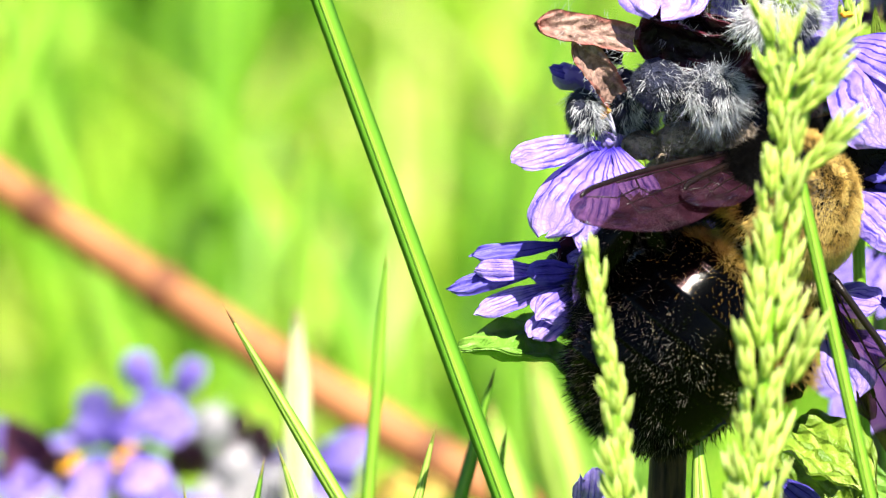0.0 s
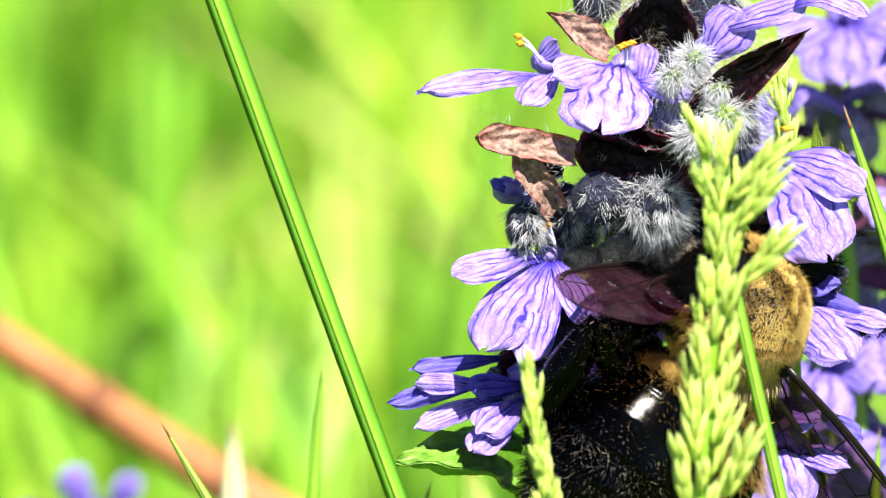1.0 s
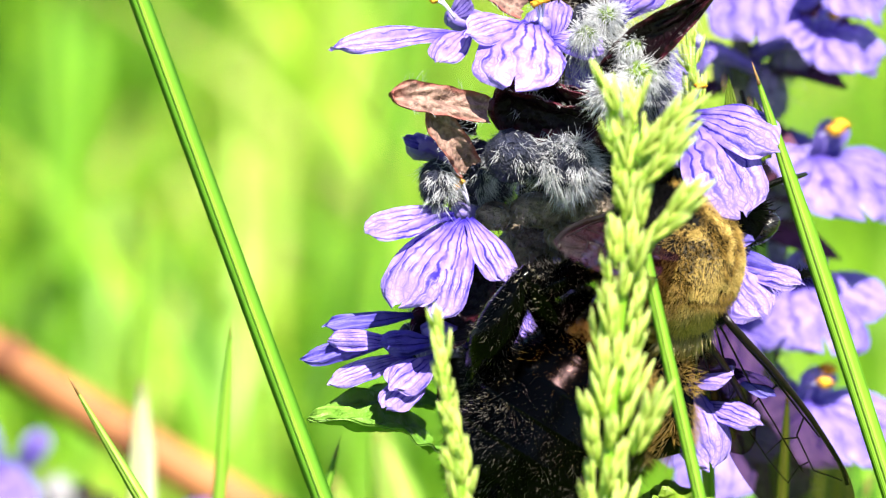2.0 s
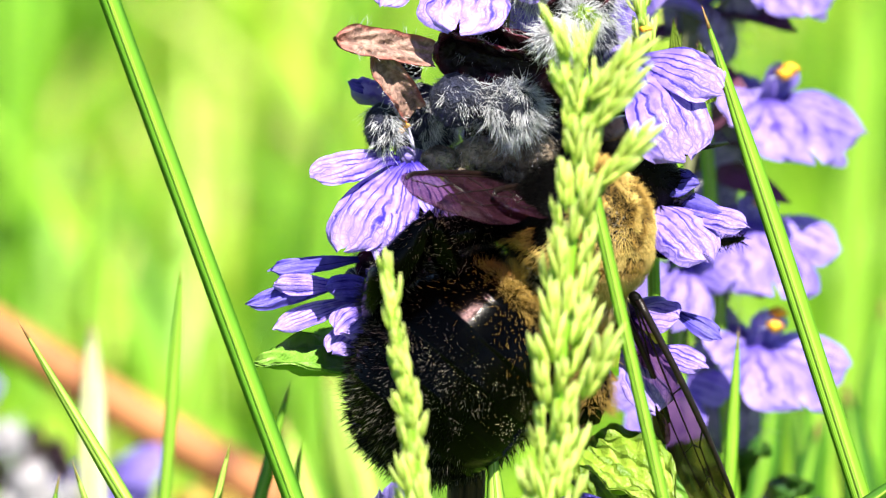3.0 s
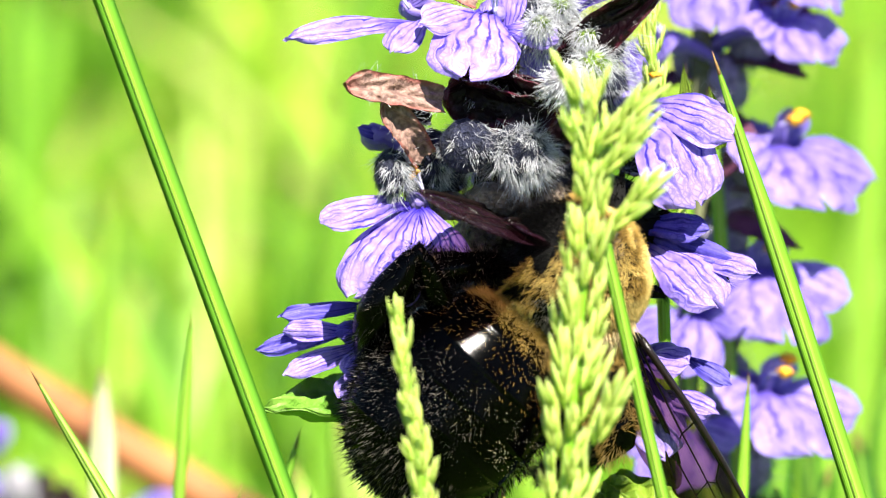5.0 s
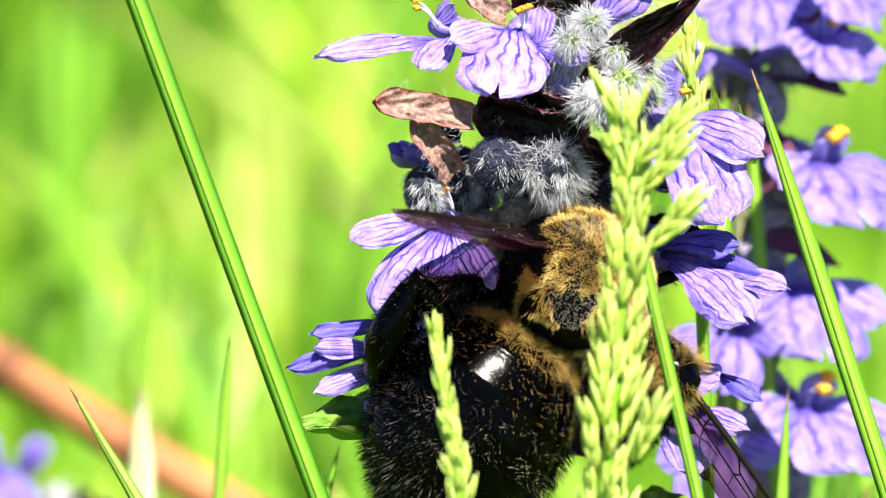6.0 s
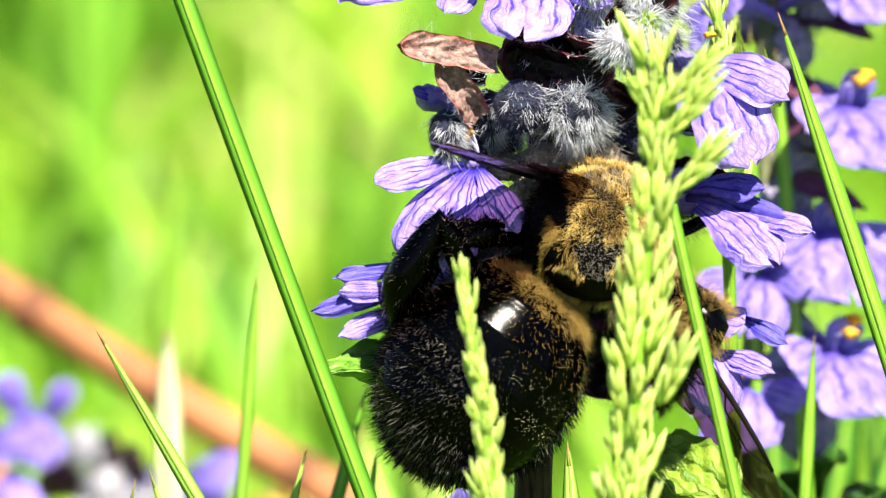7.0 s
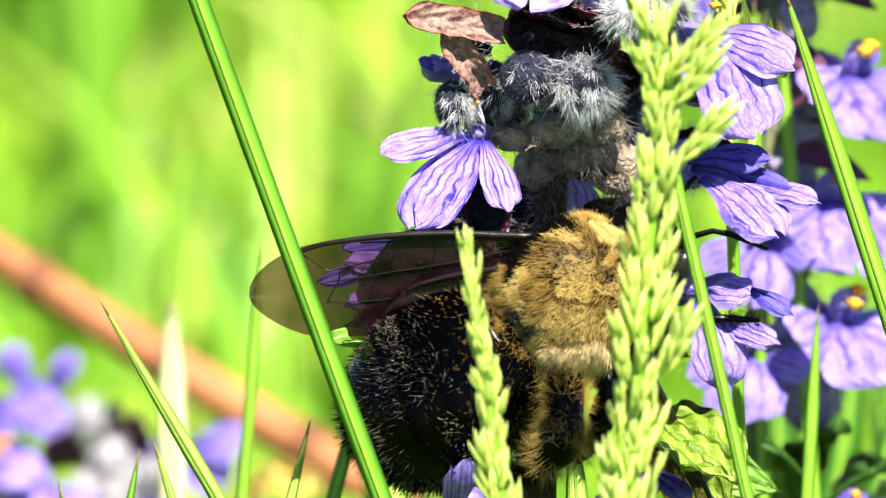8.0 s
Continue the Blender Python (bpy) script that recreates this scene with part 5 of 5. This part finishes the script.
    for k, (pts, radii, coat) in enumerate([
        ([(-2.6, -2.0, -2.6), (-5.2, -4.2, 0.2), (-7.4, -6.6, 1.0), (-6.6, -10.4, -0.8), (-6.0, -12.0, -3.6)], (0.6, 0.9, 0.9, 0.8, 0.2), None),
        ([(-2.5, -4.2, -2.0), (-4.4, -7.2, 1.0), (-8.4, -5.4, 2.6), (-7.4, -10.0, 1.4), (-5.6, -12.4, -1.6), (-4.4, -13.4, -4.4)], (0.5, 0.85, 0.5, 1.35, 0.8, 0.2), None),
        ([(-2.2, 2.2, -2.6), (-4.6, 4.6, -2.0), (-4.8, 6.6, -4.4), (-4.2, 7.4, -6.4)], (0.7, 0.6, 0.4, 0.15), None),
        ([(2.2, 2.2, -1.8), (5.0, 3.6, -1.2), (6.8, 6.4, -1.4), (8.0, 8.2, -2.2)], (0.5, 0.4, 0.25, 0.12), None),
        ([(2.6, -1.0, -2.6), (6.0, -1.6, -2.0), (7.0, -4.0, -4.4), (6.6, -5.6, -6.4)], (0.8, 0.8, 0.6, 0.25), None),
        ([(2.8, -3.0, -1.2), (6.6, -5.2, 0.6), (8.2, -7.0, 0.4), (7.0, -9.4, -2.0), (6.0, -10.6, -4.0)], (0.9, 1.1, 1.2, 0.5, 0.2), M_TAWNY)]):
        legs.append(leg(bee, pts, radii, "black jointed leg with tawny hair brush" if coat else "black bristly jointed leg", 2200 if k < 2 else 3600 if coat else 500, 50 + k, coat))
    return bee, ab, wings, legs


# ---- build ----
build_ground()
build_lawn()
BUGLE, FREED = build_bugle()
BEE, ABDOMEN, WINGS, LEGS = build_bee()

bugle_behind(1190, -260, 34, [(1322, 125, 48, 1.6, -1.6), (1290, 345, 30, 1.4, -0.8), (1300, 560, 45, 1.55, -1.5), (1212, -185, 5, 1.1, -0.5), (1335, -200, 60, 1.2, -1.5), (1180, 420, -20, 1.0, 0), (1120, -60, -60, 0.8, 0), (1160, 620, -10, 1.0, 0), (1325, -95, 50, 1.15, -1.8)], "out-of-focus violet bugle spike behind the visited one", 5, 6, wool=[(1225, 20), (1200, 130), (1245, 210), (1215, 300), (1262, 390), (1205, 450), (1235, 530), (1215, 640), (1260, 690)], leaves=[(1240, 960, 1400, 800, 7.0), (1250, 980, 1500, 880, 8.0), (1230, 940, 1180, 760, 6.0), (1240, 840, 1330, 740, 4.0)])


LOW_LEFT = [
    ((-105, 690, 116), [(-120, 690, 116, -165, 598, 114, 2.3, (0, -1, 0.2), 0, 0.1), (-88, 690, 116, -42, 612, 114, 1.9, (0, -1, 0.2), 0, 0.1)], M_PETAL),
    ((-110, 680, 114), [(-115, 665, 114, -85, 765, 110, 3.8, (0, -1, 0.5), 0.1, 0.2)], M_PETAL_LIT),
    ((-215, 750, 112), [(-212, 765, 112, -238, 662, 110, 2.4, (-0.2, -1, 0.3), 0, 0.1), (-225, 770, 111, -262, 720, 110, 2.0, (-0.3, -1, 0.3), 0, 0.1)], M_PETAL_LIT),
    ((-205, 755, 111), [(-215, 752, 111, -75, 712, 107, 2.8, (0.1, -0.8, 0.6), 0, 0.25), (-195, 770, 111, -120, 850, 107, 3.6, (0.1, -1, 0.4), 0.15, 0.25), (-215, 780, 111, -265, 890, 107, 3.4, (-0.1, -1, 0.4), 0.1, 0.25)], M_PETAL),
    ((-380, 800, 114), [(-385, 800, 114, -320, 870, 110, 3.8, (0, -1, 0.5), 0.1, 0.2), (-395, 800, 114, -440, 840, 112, 3.2, (-0.2, -1, 0.5), 0, 0.2), (-385, 790, 114, -400, 720, 113, 2.2, (-0.2, -1, 0.3), 0, 0.1)], M_PETAL_LIT),
    ((-90, 850, 112), [(-90, 850, 112, -20, 905, 108, 3.4, (0.1, -1, 0.4), 0.1, 0.2), (-95, 850, 112, -140, 910, 108, 3.2, (0, -1, 0.4), 0, 0.2)], M_PETAL)]
LOW_RIGHT = [
    ((150, 790, 114), [(145, 795, 114, 262, 772, 109, 3.9, (0.1, -1, 0.5), 0.1, 0.25), (150, 800, 114, 225, 850, 110, 3.4, (0.1, -1, 0.4), 0.1, 0.25)], M_PETAL_LIT),
    ((70, 850, 114), [(75, 845, 114, 120, 905, 110, 3.0, (0.1, -1, 0.4), 0.1, 0.2), (65, 845, 114, 0, 885, 110, 3.0, (-0.1, -1, 0.4), 0, 0.2)], M_PETAL)]


def low_bugle(u, v, y, blooms, bracts, wool, pollen, label):
    """A short bugle down in the grass: blooms, maroon bracts and white woolly buds on one stem."""
    top = BASE @ g(u, v, y)
    foot = Vector((top.x, top.y + 0.002, 0))
    ob = thing("bugle_plant", label, "flower", Matrix.Translation(foot), "bugle spikes behind")
    frame_in = Matrix.Translation(-foot) @ BASE
    part("stem", mesh_of("stem", *_pick(tube([frame_in.inverted() @ Vector((0, 0, 0)), g(u, v + 200, y + 2), g(u, v, y)], [0.0011, 0.0010, 0.0007], 8), M_STEM_GREY)), ob, "", frame_in)
    for k, (throat, lobes, m) in enumerate(blooms):
        fl = flower(ob, throat, lobes, k + 40, (u, v + 60, y), None, (0, -1, 0.2), m, "violet-blue flower, out of focus")
        fl.matrix_basis = frame_in
    for k, (u0, v0, u1, v1, w) in enumerate(bracts):
        part("bract", leaf_mesh(g(u0, v0, y - 3), g(u1, v1, y - 8), w, (0.1, -1, 0.3), M_BRACT_LIT, 0.1, 0.2, 0.05, k + 7), ob, "maroon bract painted lighter, out of focus", frame_in)
    for k, (bu, bv, r) in enumerate(wool):
        v_, f_, u_ = ball((r * MM, r * MM, 1.25 * r * MM), 14, 10, 0.4)
        c = g(bu, bv, y - 7)
        bud = part("bud", mesh_of("bud", [c + p for p in v_], f_, M_BUD, u_), ob, "woolly white bud", frame_in)
        hairy(bud, c, (r, r, 1.2 * r), 160, 0.9, M_WHITEHAIR, 500 + k, (0, 0, -0.3), lambda d: d.y < 0.6, 0.03)
    for k, (pu, pv) in enumerate(pollen):
        stamens(ob, frame_in @ g(pu, pv, y - 9), (0, -0.8, 0.3), 3, 1.5, 60 + k)
    return ob


low_bugle(-180, 690, 118, LOW_LEFT, [(-330, 840, -385, 715, 4.2), (-300, 850, -290, 775, 4.0), (-70, 830, -82, 742, 3.6), (-35, 800, -60, 745, 2.4), (-180, 860, -150, 800, 3.0), (-360, 880, -330, 830, 3.0), (10, 770, 40, 700, 2.6), (55, 790, 62, 715, 2.2), (-20, 830, 10, 760, 2.4)],
          [(22, 806, 1.3), (-18, 728, 1.0), (52, 838, 0.9), (-150, 815, 0.7), (-20, 862, 1.1)], [(-271, 808), (-176, 795)], "violet bugle flowers low in the grass, out of focus")
low_bugle(60, 745, 118, LOW_RIGHT, [(60, 800, 72, 722, 2.4), (40, 790, 20, 740, 2.0), (95, 860, 110, 800, 2.4)], [(105, 830, 1.0), (30, 870, 1.4)], [], "violet bugle flowers and maroon bracts, both painted lighter, out of focus")
bugle_behind(1320, 880, 26, [(1330, 890, 20, 0.9, 0), (1260, 905, -30, 0.8, 0)], "low violet bugle flowers behind grass", 9)


def build_stick():
    a, b = BASE @ g(-560, 190, 150), BASE @ g(520, 870, 140)
    foot = a.lerp(b, 1.9)
    foot.z = 0.004
    ob = thing("dead_stalk", "bare reddish-brown dead stalk lying through the grass", "stalk", Matrix.Translation(foot))
    pts = curve_points(a - foot, b - foot, Vector((0, 0, -0.0006)), 10) + [Vector((0, 0, 0))]
    part("stalk", mesh_of("stalk", *_pick(tube(pts, [0.00138 + 0.00003 * k for k in range(12)], 12), M_STICK)), ob)
    for f in (0.22, 0.42, 0.63, 0.86):
        c = (a - foot).lerp(b - foot, f) + Vector((0, 0, -0.0006)) * 4 * f * (1 - f)
        d = (b - a).normalized()
        part("node", mesh_of("node", *_pick(tube([c - d * 0.0011, c - d * 0.0004, c + d * 0.0004, c + d * 0.0011], [0.00145, 0.0018, 0.0018, 0.00145], 12), M_NODE)), ob, "darker swollen joint")


build_stick()
grass_blade(60, -330, 520, 882, -13, 1.27, M_GRASS, "tall stout fresh green grass stalk", tip=False, bow=-0.6, fold=0.40)
grass_blade(2, 520, 215, 882, -8, 0.95, M_GRASS_CREAM, "cream-edged pointed green grass blade", bow=0.3, taper=10.0)
grass_blade(1212, -34, 1490, 850, -5, 1.25, M_GRASS_PALE, "long pointed green grass blade beside the spike", bow=0.4, fold=0.22, taper=12.0)
grass_blade(1020, 300, 1152, 882, -17, 0.8, M_GRASS_PALE, "thin green grass blade in front of the bee", tip=False)
grass_blade(1274, 535, 1252, 882, 14, 0.85, M_GRASS_PALE, "slender upright green grass blade", bow=0.2)
grass_blade(290, 422, 252, 882, 27, 0.8, M_GRASS_PALE, "slender upright green grass blade", bow=0.2)
grass_blade(376, 730, 335, 900, 2, 0.75, M_GRASS_CREAM, "short pale grass blade tip")
grass_blade(98, 772, 140, 900, 0, 0.8, M_GRASS_CREAM, "short pale grass blade tip")
grass_blade(72, 792, 52, 900, 2, 0.8, M_GRASS, "short green grass blade tip")
grass_blade(480, 630, 412, 890, 16, 0.9, M_GRASS, "slender upright green grass blade")
grass_blade(500, 735, 480, 890, 16, 0.9, M_GRASS_PALE, "short pale grass blade tip")
grass_blade(130, 520, 132, 890, 70, 1.9, M_STRAW, "pale straw blade, out of focus")
grass_blade(-70, 840, -60, 900, -2, 0.8, M_GRASS_PALE, "short green grass blade tip")
grass_blade(1640, 742, 1440, 886, -6, 1.15, M_GRASS_DEEP, "dark green leaning grass blade")
grass_blade(1205, 30, 1225, 300, 30, 0.9, M_GRASS_PALE, "pale grass blade among the flowers")
grass_blade(1160, -10, 1166, 300, 30, 0.8, M_GRASS_PALE, "pale grass blade among the flowers")
grass_blade(838, 725, 850, 900, -6, 1.6, M_GRASS_CREAM, "short pale grass blade tip")

# deep green on the nearest blades paints the shading of the lower right
for (u0, v0, u1, v1, y, w) in [(-300, -70, -400, 210, 190, 2.2), (-410, -60, -280, 330, 200, 2.4), (145, 220, 120, 800, 170, 1.8), (-20, -180, -10, 600, 300, 3.2), (330, 520, 300, 900, 160, 2.0), (1500, -80, 1460, 700, 240, 3.0), (1600, 40, 1520, 800, 180, 2.4), (620, -320, 560, 300, 320, 3.0), (1420, 560, 1400, 900, 80, 2.2), (1530, 480, 1500, 900, 90, 2.6), (1380, 640, 1400, 900, 70, 1.8), (-340, -40, -300, 600, 380, 4.0), (40, -150, 0, 500, 400, 4.0), (1560, -150, 1580, 500, 350, 4.0), (1190, 560, 1215, 900, 62, 2.6), (1345, 600, 1300, 900, 75, 2.8), (1465, 630, 1500, 900, 66, 2.6), (1285, 700, 1330, 900, 90, 3.0), (1420, 690, 1370, 900, 58, 2.4)]:
    grass_blade(u0, v0, u1, v1, y, w, M_GRASS_DEEP if y < 80 else M_GRASS if y < 100 or y > 250 else M_GRASS_PALE, "tall grass blade, out of focus", group="blurred tall blades")


# cream colour puts the overexposed patches of the lawn into two blades
grass_blade(546, 596, 628, 900, 100, 3.9, M_GRASS_CREAM, "broad grass blade painted overbright, out of focus", group="blurred tall blades")
grass_blade(470, 690, 520, 900, 85, 3.0, M_GRASS_CREAM, "broad grass blade painted overbright, out of focus", group="blurred tall blades")


def yellow_blur():
    # an unidentified yellow patch low in the grass, added in a leaf's shape
    a, b = BASE @ g(255, 868, 120), BASE @ g(420, 850, 112)
    ob = thing("yellow_blur", "unidentified yellow patch in the grass, built as a leaf", "leaf", Matrix.Translation(a))
    part("leaf_blade", leaf_mesh(Vector((0, 0, 0)), b - a, 3.4, (0, -1, 0.8), M_YELLOW_BLUR, 0.15, 0.2, 0.1, 3, crinkle=0.03), ob)
    part("leaf_stalk", mesh_of("leaf_stalk", *_pick(tube([Vector((0, 0, 0)), Vector((-0.003, 0.002, -0.02)), Vector((-0.004, 0.003, -a.z))], [0.0003, 0.0003, 0.0004], 6), M_YELLOW_BLUR)), ob)


yellow_blur()
seed_head([(925, 1100), (938, 880), (960, 600), (985, 330), (1000, 120), (985, 30)], lambda f: 2.3 - 0.5 * f, 104, 1.16, "pale green flowering grass head in front of the bee", 21, -32,
          [(1000, 130, 1075, 60, 1.3), (1010, 180, 1065, 115, 1.3), (1020, 280, 1085, 215, 1.3), (1000, 660, 1030, 590, 1.3)])
seed_head([(735, 1120), (715, 882), (690, 680), (665, 520), (655, 425)], lambda f: 1.9 - 1.6 * f, 62, 1.08, "slim pale green flowering grass head", 22, -29, (), 0.42)
seed_head([(1120, 300), (1112, 120), (1105, 0), (1100, -110)], lambda f: 1.2 - 0.5 * f, 26, 0.85, "slim pale green flowering grass head", 23, 4)


# ---- movement ----
def bee_pose(u, v, y, f, n):
    q = BASE.to_3x3() @ frame_of(f, n)
    return Matrix.Translation(BASE @ g(u, v, y)) @ q.to_4x4()


def wing_pose(root, tip, chord):
    """Root and tip places; the trailing edge lies towards chord."""
    a, b = g(*root), g(*tip)
    x = (b - a).normalized()
    c = Vector(chord)
    c = (c - x * c.dot(x)).normalized()
    return Matrix.Translation(BASE @ a) @ (BASE.to_3x3() @ Matrix((x, -c, x.cross(-c))).transposed()).to_4x4()


def motions():
    # the bee: thorax place, the way it heads, the way its back faces; where its abdomen's middle is
    body = [
        (0.0, (995, 341, -6), (0.68, 0.25, 0.62), (0.50, -0.85, 0.2), (800, 580, -6), (0.50, -0.85, 0.2)),
        (0.5, (1006, 334, -6), (0.68, 0.25, 0.62), (0.50, -0.85, 0.2), (806, 586, -6), (0.50, -0.85, 0.2)),
        (1.0, (1018, 328, -6), (0.68, 0.25, 0.62), (0.55, -0.80, 0.2), (832, 602, -6), (0.50, -0.85, 0.2)),
        (1.5, (1062, 304, -6), (0.66, 0.25, 0.62), (0.62, -0.75, 0.2), (858, 620, -6), (0.50, -0.85, 0.2)),
        (2.0, (1062, 314, -6), (0.66, 0.25, 0.62), (0.65, -0.75, 0.2), (858, 622, -6), (0.50, -0.85, 0.2)),
        (2.2, (1045, 322, -6), (0.66, 0.25, 0.62), (0.62, -0.75, 0.2), (842, 618, -6), (0.50, -0.85, 0.2)),
        (2.75, (1008, 350, -6), (0.67, 0.22, 0.64), (0.56, -0.80, 0.2), (795, 610, -6), (0.48, -0.86, 0.2)),
        (3.3, (985, 370, -6), (0.68, 0.20, 0.66), (0.50, -0.85, 0.2), (760, 606, -6), (0.45, -0.87, 0.2)),
        (3.5, (985, 372, -6), (0.68, 0.20, 0.66), (0.50, -0.85, 0.2), (760, 606, -6), (0.45, -0.87, 0.2)),
        (4.0, (990, 372, -6), (0.68, 0.20, 0.66), (0.55, -0.82, 0.2), (772, 596, -6), (0.45, -0.87, 0.2)),
        (4.25, (1003, 366, -6), (0.67, 0.22, 0.66), (0.62, -0.77, 0.18), (786, 580, -6), (0.45, -0.87, 0.2)),
        (4.5, (1015, 360, -6), (0.66, 0.25, 0.66), (0.70, -0.70, 0.15), (800, 565, -6), (0.45, -0.87, 0.2)),
        (4.75, (992, 356, -6), (0.59, 0.38, 0.67), (0.58, -0.73, 0.3), (776, 572, -6), (0.40, -0.90, 0.2)),
        (5.0, (965, 352, -6), (0.52, 0.50, 0.68), (0.45, -0.75, 0.45), (752, 578, -6), (0.35, -0.92, 0.2)),
        (5.2, (940, 350, -6), (0.45, 0.55, 0.66), (0.35, -0.75, 0.55), (745, 582, -6), (0.30, -0.94, 0.2)),
        (6.3, (896, 332, -6), (0.18, 0.76, 0.60), (0.12, -0.60, 0.78), (706, 595, -6), (0.15, -0.98, 0.1)),
        (6.5, (893, 332, -6), (0.18, 0.76, 0.60), (0.12, -0.60, 0.78), (704, 597, -6), (0.15, -0.98, 0.1)),
        (7.0, (893, 350, -6), (0.18, 0.76, 0.60), (0.12, -0.60, 0.78), (686, 602, -6), (0.15, -0.98, 0.1)),
        (7.5, (930, 392, -6), (0.36, 0.62, 0.64), (0.22, -0.74, 0.62), (718, 616, -6), (0.15, -0.98, 0.1)),
        (7.7, (872, 420, -7), (0.55, 0.38, 0.68), (0.08, -0.82, 0.55), (665, 640, -6), (0.10, -0.95, 0.2)),
        (7.8, (848, 446, -8), (0.68, 0.25, 0.60), (0.04, -0.84, 0.52), (645, 655, -6), (0.04, -0.90, 0.35)),
        (8.0, (838, 505, -8), (0.76, 0.15, 0.55), (0.0, -0.85, 0.50), (622, 672, -6), (0.0, -0.85, 0.45))]
    poses = {row[0]: bee_pose(*row[1], row[2], row[3]) for row in body}
    walk(BEE, [(t, poses[t]) for t in sorted(poses)])
    belly, hind = [], []
    for t, p, f, n, a, back in body:
        d = g(*p) - g(*a)
        belly.append((t, poses[t].inverted() @ bee_pose(*a, d, back)))
        hind.append((t, poses[t].inverted() @ bee_pose(*p, d, back)))
    walk(ABDOMEN, belly)
    walk(LEGS[0], hind)
    walk(LEGS[1], hind)
    left = {0.0: ((905, 248, -4), (655, 320, -15), (0.75, -0.42, -0.36)), 0.5: ((905, 250, -4), (655, 305, -16), (0.75, -0.42, -0.36)),
            1.0: ((905, 245, -1), (700, 272, -16), (0.75, -0.42, -0.5)), 1.5: ((935, 225, -4), (790, 262, -18), (0.8, -0.45, -0.4)),
            2.0: ((965, 235, -4), (885, 285, -18), (0.8, -0.45, -0.4)), 2.2: ((955, 242, -4), (865, 285, -18), (0.8, -0.45, -0.4)),
            2.75: ((915, 258, -3), (750, 270, -18), (0.78, -0.43, -0.48)), 3.3: ((868, 275, -1), (612, 268, -17), (0.76, -0.42, -0.5)), 3.5: ((868, 275, -1), (612, 268, -17), (0.76, -0.42, -0.5)),
            4.0: ((880, 278, -1), (640, 258, -16), (0.78, -0.42, -0.45)), 4.25: ((832, 252, -2), (665, 235, -17), (0.8, -0.3, -0.36)), 4.5: ((795, 226, -3), (700, 206, -17), (0.85, -0.3, -0.26)), 4.75: ((838, 244, -2), (690, 206, -17), (0.82, -0.3, -0.38)),
            5.0: ((890, 262, 0), (690, 205, -15), (0.82, -0.35, -0.5)), 5.2: ((870, 262, -1), (655, 205, -16), (0.82, -0.35, -0.5)),
            6.3: ((805, 252, -3), (556, 208, -18), (0.85, -0.5, -0.36)), 6.5: ((803, 252, -3), (556, 208, -18), (0.85, -0.5, -0.36)),
            7.0: ((812, 258, -3), (590, 185, -18), (0.85, -0.5, -0.22)), 7.5: ((845, 282, -3), (690, 165, -18), (0.85, -0.35, -0.35)),
            7.7: ((800, 350, -9), (470, 425, -20), (0.35, 0.5, -0.6)), 7.8: ((780, 366, -9), (385, 442, -19), (0.2, 0.4, -1)), 8.0: ((778, 418, -9), (262, 458, -7), (0.15, 0.55, -1))}
    right = {0.0: ((1075, 470, -7), (1280, 800, -3), (-0.5, 1, -0.2)), 1.5: ((1150, 400, -7), (1370, 690, 0), (-0.7, 0.7, -0.5)),
             2.2: ((1135, 420, -7), (1350, 730, 0), (-0.7, 0.7, -0.5)), 3.3: ((1085, 490, -7), (1255, 910, -4), (-0.22, 1, -0.1)),
             3.5: ((1085, 490, -7), (1255, 910, -4), (-0.22, 1, -0.1)), 4.5: ((1105, 480, -7), (1290, 850, -4), (-0.5, 0.9, -0.2)),
             5.2: ((1060, 470, -7), (1250, 800, -4), (-0.5, 1, -0.2)), 6.5: ((995, 430, -7), (1250, 790, -4), (-0.3, 1, -0.2)),
             7.5: ((985, 440, -7), (1110, 800, -2), (-0.3, 1, -0.2)), 8.0: ((940, 590, -7), (1080, 900, -2), (-0.3, 1, -0.2))}
    walk(WINGS[0], [(t, poses[t].inverted() @ wing_pose(*left[t])) for t in sorted(left)])
    rows = []
    for t in sorted(right):
        root, tip, chord = right[t]
        m = wing_pose(root, tip, chord)
        # the right wing is built mirrored, so its trailing edge lies the other way
        rows.append((t, poses[t].inverted() @ m @ pose(0, 0, 0, 180)))
    walk(WINGS[1], rows)
    # two lobes of the flower under the bee spring apart as it lets go
    for lobe, turn in zip(FREED, (20, 13)):
        hub = g(690, 240, -4)
        swung = Matrix.Translation(hub) @ pose(0, 0, 0, 0, turn, 0) @ Matrix.Translation(-hub)
        walk(lobe, [(0.0, Matrix.Identity(4)), (7.5, Matrix.Identity(4)), (7.7, swung), (8.0, swung)])
    # the spike leans a little under the bee
    foot = BUGLE.matrix_basis.translation.copy()
    sway = [(0.0, 0.10), (0.5, 0.0), (1.0, -0.04), (1.5, -0.02), (2.0, -0.18), (2.2, -0.18), (3.3, 0.0), (4.0, 0.0), (4.5, -0.08), (5.0, -0.02), (5.2, 0.0), (6.3, 0.3), (7.0, 0.3), (7.5, 0.25), (8.0, 0.25)]
    walk(BUGLE, [(t, Matrix.Translation(foot) @ pose(0, 0, 0, 0, -a, 0)) for t, a in sway])


motions()
